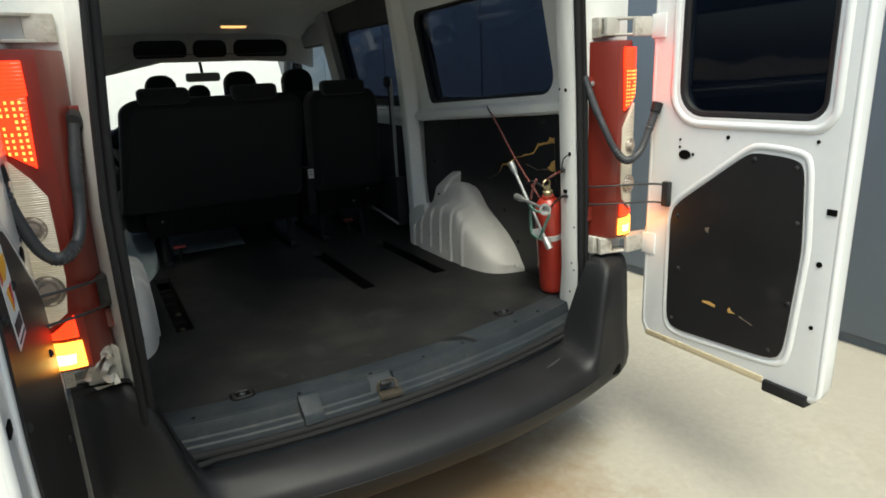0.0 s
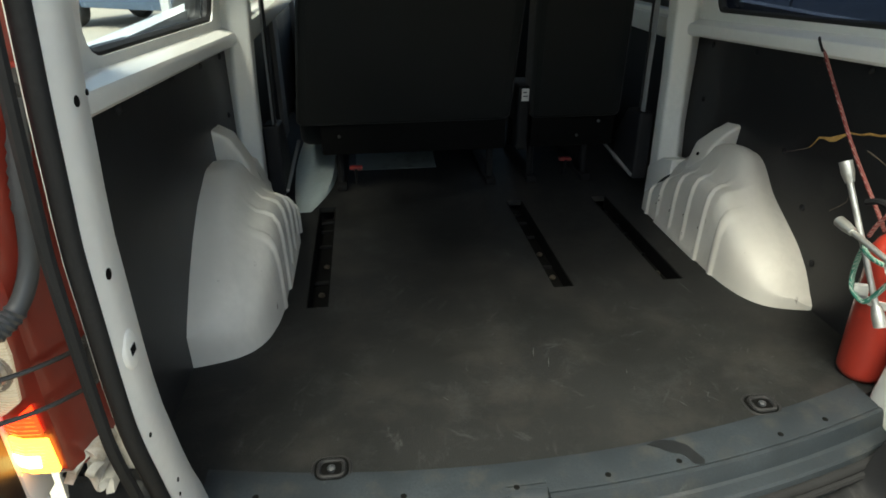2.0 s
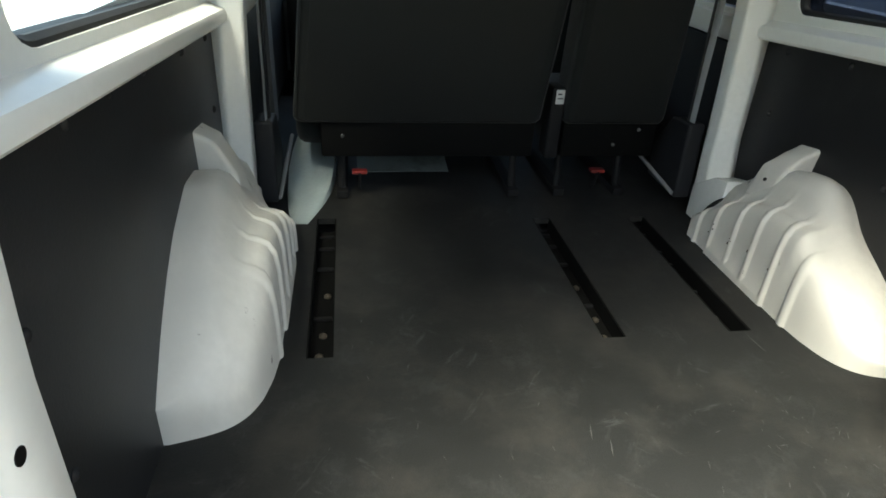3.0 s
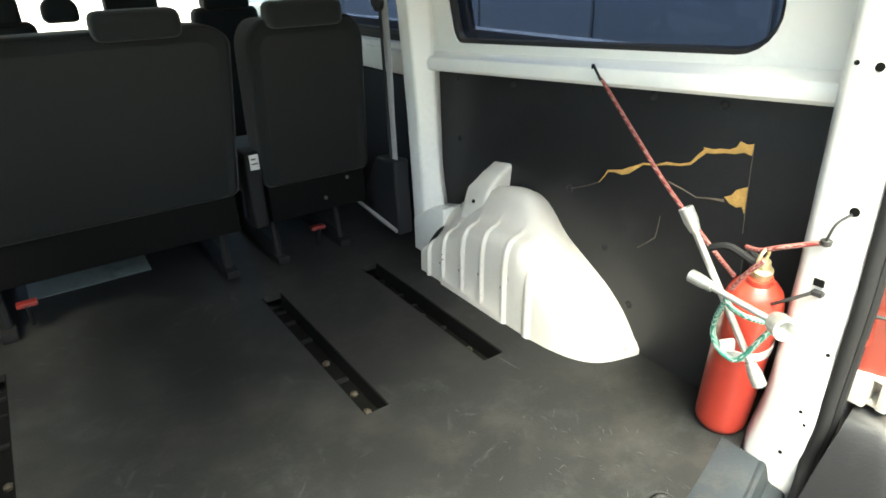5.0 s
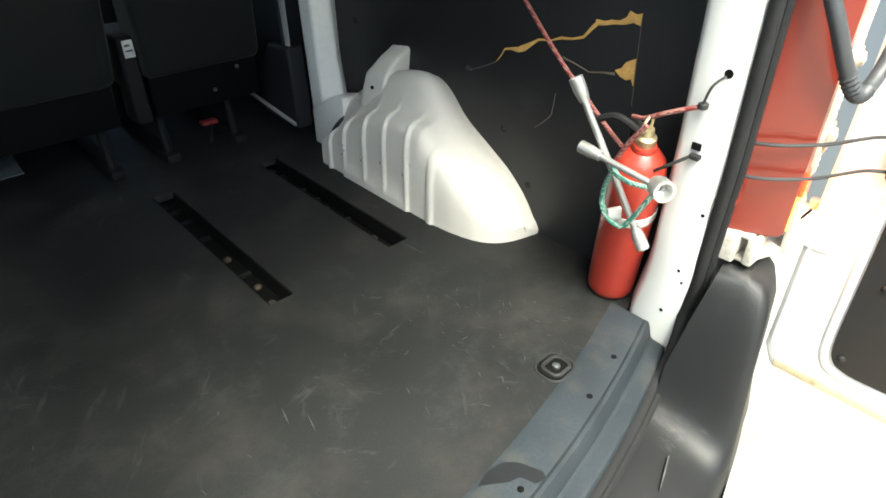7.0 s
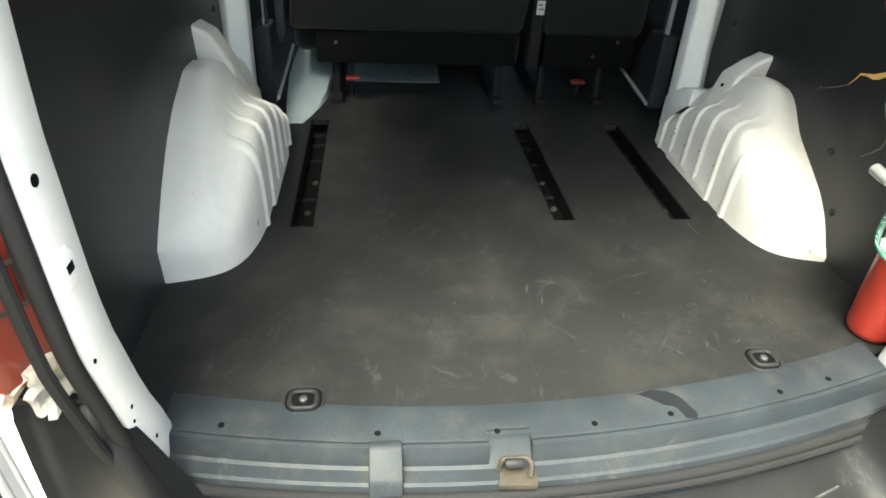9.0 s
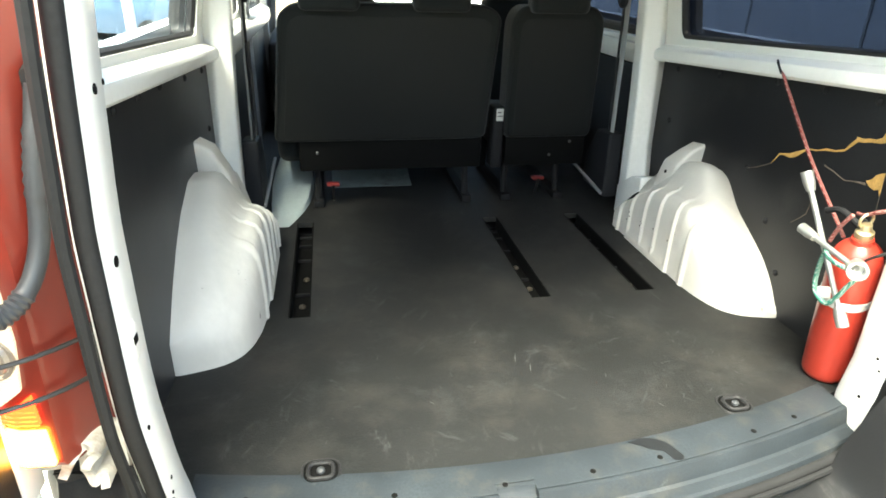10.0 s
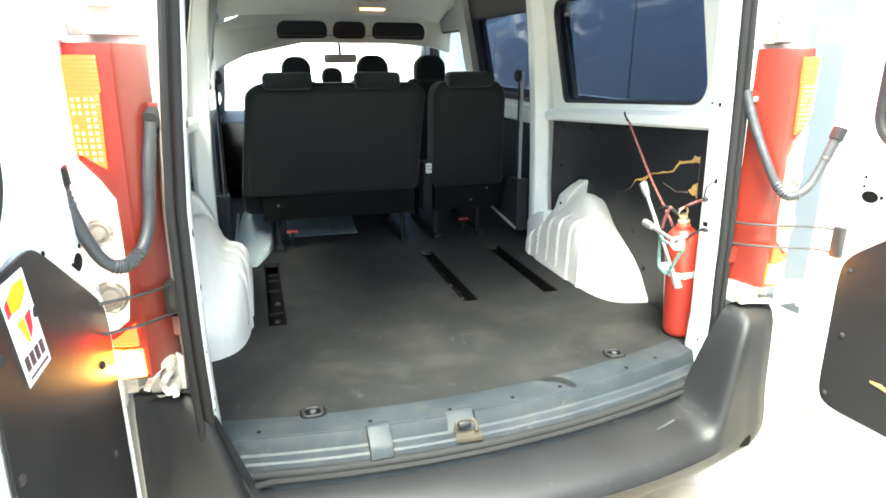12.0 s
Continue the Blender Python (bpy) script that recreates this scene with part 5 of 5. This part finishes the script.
    under("lower_tab", box(pos(0.712), pos(0.752), -0.068, -0.054, 0.325, 0.37, 0.004), REDLENS, root)
    # corrugated wiring hose hanging from the pillar to the door
    hz = group_of("wiring_hose", (s * 0.8, -0.15, 0.5), "grey corrugated wiring hose looped to the door", "hose", "wiring hoses")
    run = [(0.695, -0.060, 0.80), (0.708, -0.090, 0.715), (0.722, -0.128, 0.635), (0.742, -0.154, 0.572), (0.778, -0.170, 0.535), (0.832, -0.174, 0.558), (0.868, -0.176, 0.625), (0.896, -0.180, 0.70)]
    if s < 0:
        run = [(0.724, -0.080, 0.765), (0.736, -0.100, 0.68), (0.744, -0.120, 0.59), (0.759, -0.150, 0.54), (0.789, -0.180, 0.52), (0.820, -0.200, 0.55), (0.846, -0.216, 0.64), (0.854, -0.224, 0.70)]
    path = smooth_path([(pos(x), y, z) for x, y, z in run], 14)
    n = len(path)
    under("hose", tube(path, lambda i: 0.0115 + (0.0022 * (i % 2) if (0.08 * n < i < 0.2 * n or 0.42 * n < i < 0.62 * n or i > 0.85 * n) else 0), 10), HOSE, hz)
    cuff = Matrix.Translation(path[-1]) @ (path[-1] - path[-3]).to_track_quat("Z", "Y").to_matrix().to_4x4()
    under("end_cuff", lathe([(0.012, -0.022), (0.0165, -0.020), (0.0175, 0.0), (0.0175, 0.010), (0.0, 0.012)], cuff, 14), RUBBER, hz, "black rubber cuff on the hose")
    if s < 0:
        under("end_cup", lathe([(0.026, 0), (0.026, 0.014), (0.015, 0.03)], pose(pos(0.724), -0.055, 0.768, 90, 0, 0), 16), RUBBER, hz)
    # door check straps
    ck = group_of("door_check", (s * 0.8, -0.15, 0.38), "two thin black door check rods with a black block", "door check", "door checks")
    for z in (0.465, 0.405):
        under("rod", tube(smooth_path([(pos(0.712), -0.056, z - 0.022), (pos(0.725), -0.10, z - 0.018), (pos(0.77), -0.155, z - 0.012), (pos(0.86), -0.20, z - 0.012), (pos(0.896), -0.235, z - 0.016)], 5), 0.0033, 8), CABLE, ck)
    under("block", box(pos(0.880), pos(0.900), -0.255, -0.228, 0.380, 0.462, 0.005), CABLE, ck)
    if s < 0:
        under("bracket", box(pos(0.712), pos(0.735), -0.088, -0.055, 0.38, 0.45, 0.006), CABLE, ck)
    if s > 0:
        return root, hz, ck
    # crumpled white filler below the lower hinge
    fz = group_of("hinge_cover", (s * 0.75, -0.1, 0.16), "bent white sheet-metal flap beside the hinge", "metal flap", "metal flaps")
    # a strap folded like a letter S, and the torn tongue under it
    fold = smooth_path([(pos(0.779), 0.237), (pos(0.768), 0.260), (pos(0.752), 0.280), (pos(0.735), 0.287), (pos(0.729), 0.272), (pos(0.741), 0.261), (pos(0.748), 0.243), (pos(0.739), 0.229), (pos(0.729), 0.232), (pos(0.725), 0.218)], 6)
    secs = []
    for k, p in enumerate(fold):
        a, b = fold[max(0, k - 1)], fold[min(len(fold) - 1, k + 1)]
        n = Vector((b[1] - a[1], a[0] - b[0])).normalized() * 0.0060
        y0, y1 = -0.126 + 0.006 * math.sin(k * 0.55), -0.070 + 0.008 * math.sin(k * 0.31 + 1)
        secs.append([(p[0] + n.x, y0, p[1] + n.y), (p[0] + n.x, y1, p[1] + n.y), (p[0] - n.x, y1, p[1] - n.y), (p[0] - n.x, y0, p[1] - n.y)])
    under("flap", loft(secs), GREYPAINT, fz, angle=40)
    under("backing", edge_bevel(prism([(pos(0.712), 0.165), (pos(0.710), 0.275), (pos(0.735), 0.300), (pos(0.770), 0.290), (pos(0.782), 0.205), (pos(0.755), 0.172)], "y", -0.072, -0.060, 0), 0.004, 2), GREYPAINT, fz)
    return root, hz, ck, fz


tail_lamp(1)
for ob, out in zip(tail_lamp(-1), (-0.012, -0.008, -0.016, -0.022)):
    ob.location += Vector((out, -0.066, 0))


# ---- rear doors, both swung open ----
def rear_door(s, X):
    """Door standing open along y; X: its inner face. u: distance behind the hinge line."""
    root = group_of("rear_door", (s * X, -0.42, GZ + 0.4), "white van rear door standing open, with black lining" + ("" if s > 0 else " and a sticker"), "van door", "rear doors")
    near = lambda u, v: (s * X, -u, v)
    far = lambda u, v: (s * (X + 0.052), -u, v)
    bead = lambda u, v: (s * (X + 0.008), -u, v)
    u0 = 0.262 if s > 0 else 0.52
    hole = rounded(u0, 0.708, 0.675, 1.13, (0.085, 0.05, 0.05, 0.05), 7)
    shell = under("shell", edge_bevel(frame_wall(0.145, 0.790, -0.105, 1.235, hole, near, far), 0.012, 3, 60), DOORWHITE, root, "glossy white pressed-steel door", 45)
    # raised pressing round the lining and the window
    lining = [(0.262, -0.012), (0.300, -0.035), (0.645, 0.0 - 0.012), (0.672, 0.02), (0.692, 0.33), (0.675, 0.545), (0.655, 0.572), (0.535, 0.580), (0.505, 0.570), (0.278, 0.395), (0.256, 0.355)]
    if s < 0:
        lining = [(u - 0.05 * (0.7 - u) / 0.4, v + (0.06 if v > 0.3 else 0)) for u, v in lining]
    for _ in range(3):
        cut = []
        for k, (u, v) in enumerate(lining):
            p, n = lining[k - 1], lining[(k + 1) % len(lining)]
            la, lb = math.dist(p, (u, v)), math.dist(n, (u, v))
            fa, fb = min(0.3, 0.022 / la), min(0.3, 0.022 / lb)
            cut += [(u + (p[0] - u) * fa, v + (p[1] - v) * fa), (u + (n[0] - u) * fb, v + (n[1] - v) * fb)]
        lining = cut
    grow = lambda k: [(0.47 + (u - 0.47) * k, 0.27 + (v - 0.27) * k) for u, v in lining]
    under("lining_rim", tube(smooth_path([bead(u, v) for u, v in grow(1.06)], 1, True), 0.013, 8, True), DOORWHITE, root, angle=60)
    under("window_rim", tube([bead(u, v) for u, v in rounded(u0 - 0.027, 0.735, 0.648, 1.157, (0.1, 0.06, 0.06, 0.06), 7)], 0.015, 8, True), DOORWHITE, root, angle=60)
    under("edge_flange", tube([bead(u, v) for u, v in rounded(0.158, 0.780, -0.092, 1.222, (0.06, 0.03, 0.03, 0.03), 6)], 0.010, 8, True), DOORWHITE, root, angle=60)
    trim = under("lining", pane(lining, lambda u, v, d: (s * (X - 0.003 - d), -u, v)), BOARD, root, "black hardboard door lining")
    for u, v in ((0.532, 0.560), (0.655, 0.548), (0.672, 0.40), (0.672, 0.17), (0.630, 0.012), (0.285, 0.355), (0.285, 0.0), (0.30, 0.18)):
        under("clip", lathe([(0.008, 0), (0.008, 0.002), (0.005, 0.005), (0, 0.006)], pose(s * (X - 0.007), -u, v, 0, -s * 90, 0), 12), RUBBER, trim)
    g = under("pane", pane(hole, lambda u, v, d: (s * (X + 0.022 + d), -u, v)), DOORTINT, root, "dark tinted door glass")
    g.visible_shadow = False
    under("window_rubber", tube([(s * (X + 0.012), -u, v) for u, v in hole], 0.013, 8, True), RUBBER, root)
    under("sealant", box(s * (X - 0.0035), s * (X + 0.01), -0.62, -0.175, -0.100, -0.078, 0.003), SEALANT, root, "yellowed sealant along the lower seam")
    under("bottom_pad", box(s * (X - 0.012), s * (X + 0.055), -0.755, -0.625, -0.118, -0.082, 0.006), RUBBER, root, "black rubber corner pad")
    for u, v, r in ((0.292, 0.552, 0.015), (0.272, 0.575, 0.004), (0.272, 0.598, 0.004), (0.322, 0.555, 0.005), (0.440, 0.615, 0.006), (0.74, 0.30, 0.008), (0.74, 0.12, 0.006), (0.70, 0.62, 0.005), (0.36, -0.085, 0.005)):
        under("hole", lathe([(r, 0), (r, 0.0015), (0, 0.002)], pose(s * (X - 0.0006), -u, v, 0, -s * 90, 0) @ Matrix.Diagonal((1, 1.5 if r > 0.01 else 1, 1, 1)), 14), DARKHOLE, root)
    under("lock_slot", box(s * (X - 0.003), s * (X + 0.01), -0.768, -0.742, 0.435, 0.452, 0.002), DARKHOLE, root)
    pos = lambda x: s * x
    for z0 in (0.92, 0.213):
        h = under("hinge", box(pos(0.725), pos(0.80), -0.085, -0.048, z0 - 0.004, z0 + 0.058, 0.006), GREYPAINT, root, "dusty white box-section hinge")
        for zz in (z0, z0 + 0.048):
            under("arm_web", prism([(pos(0.735), -0.105), (pos(0.80), -0.128), (pos(X + 0.04), -0.150), (pos(X + 0.04), -0.110), (pos(0.74), -0.06)], "z", zz, zz + 0.007, 0.002), GREYPAINT, h)
        under("arm_face", prism([(pos(0.730), z0), (pos(0.785), z0), (pos(0.785), z0 + 0.055), (pos(0.730), z0 + 0.055)], "y", -0.116, -0.100, 0.004), GREYPAINT, h)
        under("arm_end", prism([(pos(0.825), z0 - 0.003), (pos(X + 0.02), z0 - 0.003), (pos(X + 0.02), z0 + 0.055), (pos(0.825), z0 + 0.055)], "y", -0.142, -0.128, 0.004), GREYPAINT, h)
        under("pin", tube([(pos(X + 0.03), -0.135, z0 - 0.02), (pos(X + 0.03), -0.135, z0 + 0.07)], 0.011, 10), GREYPAINT, h)
        under("door_leaf", box(pos(X - 0.006), pos(X + 0.004), -0.195, -0.14, z0 - 0.012, z0 + 0.062, 0.004), DOORWHITE, h)
    if s > 0:
        for pts in ([(0.400, 0.098), (0.428, 0.102), (0.448, 0.096), (0.446, 0.088), (0.425, 0.091), (0.40, 0.093)], [(0.490, 0.095), (0.498, 0.105), (0.502, 0.094), (0.516, 0.090), (0.495, 0.086)]):
            under("raw_chip", pane(pts, lambda u, v, d: (s * (X - 0.0075 - d), -u, v), 0.0012), RAW, trim)
        under("scratch", pane([(0.53, 0.088), (0.575, 0.072), (0.575, 0.070), (0.53, 0.084)], lambda u, v, d: (s * (X - 0.0075 - d), -u, v), 0.0008), CRACKED, trim)
        under("scratch", pane([(0.39, 0.335), (0.405, 0.34), (0.402, 0.32), (0.392, 0.325)], lambda u, v, d: (s * (X - 0.0075 - d), -u, v), 0.0008), CRACKED, trim)
    else:
        slant = lambda a, b: (0.595 - 0.085 * a + 0.035 * b, 0.480 + 0.000 * a + 0.146 * b)      # a: towards the hinge, b: upwards
        flat = lambda off: (lambda u, v, d: (s * (X - 0.0075 - off - d), -u, v))
        quad = lambda pts: [slant(a, b) for a, b in pts]
        stk = under("sticker", pane(quad(((0, 0), (1, 0), (1, 1), (0, 1))), flat(0.0), 0.0008), STICKER, trim, "white sticker with yellow and red shapes")
        under("blob", pane(quad(((0.2, 0.72), (0.5, 0.70), (0.85, 0.80), (0.9, 0.92), (0.5, 0.93), (0.2, 0.86))), flat(0.001), 0.0006), YELLOW, stk)
        under("blob", pane(quad(((0.05, 0.70), (0.18, 0.72), (0.18, 0.86), (0.06, 0.82))), flat(0.001), 0.0006), CRIMSON, stk)
        under("blob", pane(quad(((0.25, 0.60), (0.45, 0.36), (0.52, 0.36), (0.50, 0.62))), flat(0.001), 0.0006), YELLOW, stk)
        under("blob", pane(quad(((0.56, 0.60), (0.56, 0.38), (0.72, 0.46), (0.8, 0.62))), flat(0.001), 0.0006), CRIMSON, stk)
        for k in range(4):
            under("bar", pane(quad(((0.10 + 0.21 * k, 0.14), (0.25 + 0.21 * k, 0.14), (0.25 + 0.21 * k, 0.28), (0.10 + 0.21 * k, 0.28))), flat(0.001), 0.0006), INK, stk)
        under("bar", pane(quad(((0.12, 0.05), (0.9, 0.05), (0.9, 0.075), (0.12, 0.075))), flat(0.001), 0.0006), INK, stk)
        under("small_sticker", pane([(0.60, 0.70), (0.63, 0.70), (0.63, 0.76), (0.60, 0.76)], flat(-0.012), 0.001), TEAL, root, "small teal sticker")
    if s < 0:
        # this door is swung a touch wider
        swing = Matrix.Translation((-X, -0.15, 0)) @ Matrix.Rotation(radians(-0.8), 4, "Z") @ Matrix.Translation((X, 0.15, 0))
        for ob in root.children_recursive:
            if not ob.name.startswith(("hinge", "arm", "pin")):
                ob.data.transform(root.matrix_world.inverted() @ swing @ root.matrix_world)
    return root


rear_door(1, 0.905)
rear_door(-1, 0.855)

# ---- rear bumper ----
bmp = group_of("rear_bumper", (0, -0.25, GZ + 0.2), "scuffed black plastic rear bumper with raised corners", "bumper")


def bumper_section(x):
    """Slice of the bumper across x: a low step that sweeps up into the corner."""
    d, s = abs(x), (1 if x > 0 else -1)
    t = min(1, max(0, (d - 0.572) / 0.175))
    rise = t ** 3 * (t * (6 * t - 15) + 10)
    top = -0.100 + 0.303 * rise - 0.02 * max(0, (d - 0.86) / 0.06)
    if d < 0.74:
        outer = -0.308 + 0.112 * (d / 0.74) ** 2.2
    else:
        outer = lerp(d, (0.74, 0.79, 0.835, 0.875, 0.900, 0.915), (-0.196, -0.184, -0.160, -0.110, -0.035, 0.08))
    inner = edge_y(x) - 0.118 if d < 0.64 else lerp(d, (0.64, 0.70, 0.84, 0.86), (edge_y(0.64 * s) - 0.118, -0.072 if s > 0 else -0.138, -0.072 if s > 0 else -0.138, 0.30))
    outer = min(outer, inner - 0.03)
    pull = outer * (1 - 0.14 * rise) if outer < 0 else outer
    mid = (inner + pull) / 2
    side = [(inner + 0.004, -0.26), (inner + 0.003, top - 0.02), (inner, top), (inner - 0.02 * (1 - rise), top - 0.002), (mid, top - 0.010 * (1 - rise) - 0.002), (pull + 0.046, top - 0.020 * (1 - rise) - 0.005), (pull + 0.024, top - 0.023 * (1 - rise) - 0.012), (pull + 0.009, top - 0.028 * (1 - rise) - 0.025), (pull, top - 0.034 * (1 - rise) - 0.048)]
    low = -0.17
    for f in (0.25, 0.5, 0.75):
        z = side[-1][1] + (low - side[-1][1]) * f
        side.append((pull + (outer - 0.003 - pull) * f, z)) if f < 0.7 else side.append((outer - 0.003, z))
    side += [(outer - 0.002, low), (outer + 0.006, -0.205), (outer + 0.022, -0.235), (outer + 0.05, -0.258)]
    return [(x, y, z) for y, z in side]


runs = np.concatenate([np.linspace(-0.915, -0.62, 40), np.linspace(-0.60, 0.60, 31), np.linspace(0.62, 0.915, 40)])
under("shell", loft([bumper_section(float(x)) for x in runs]), BUMPER, bmp, "scuffed black step sweeping up at both corners", 50)
for s in (-1, 1):
    under("tow_slot", box(s * 0.715, s * 0.765, -0.197, -0.178, -0.205, -0.168, 0.008), DARKHOLE, bmp)
under("scrape", prism([(0.452, -0.173), (0.47, -0.166), (0.525, -0.146), (0.528, -0.148), (0.485, -0.164), (0.465, -0.170)], "z", -0.108, -0.1015, 0), SCRATCH, bmp)
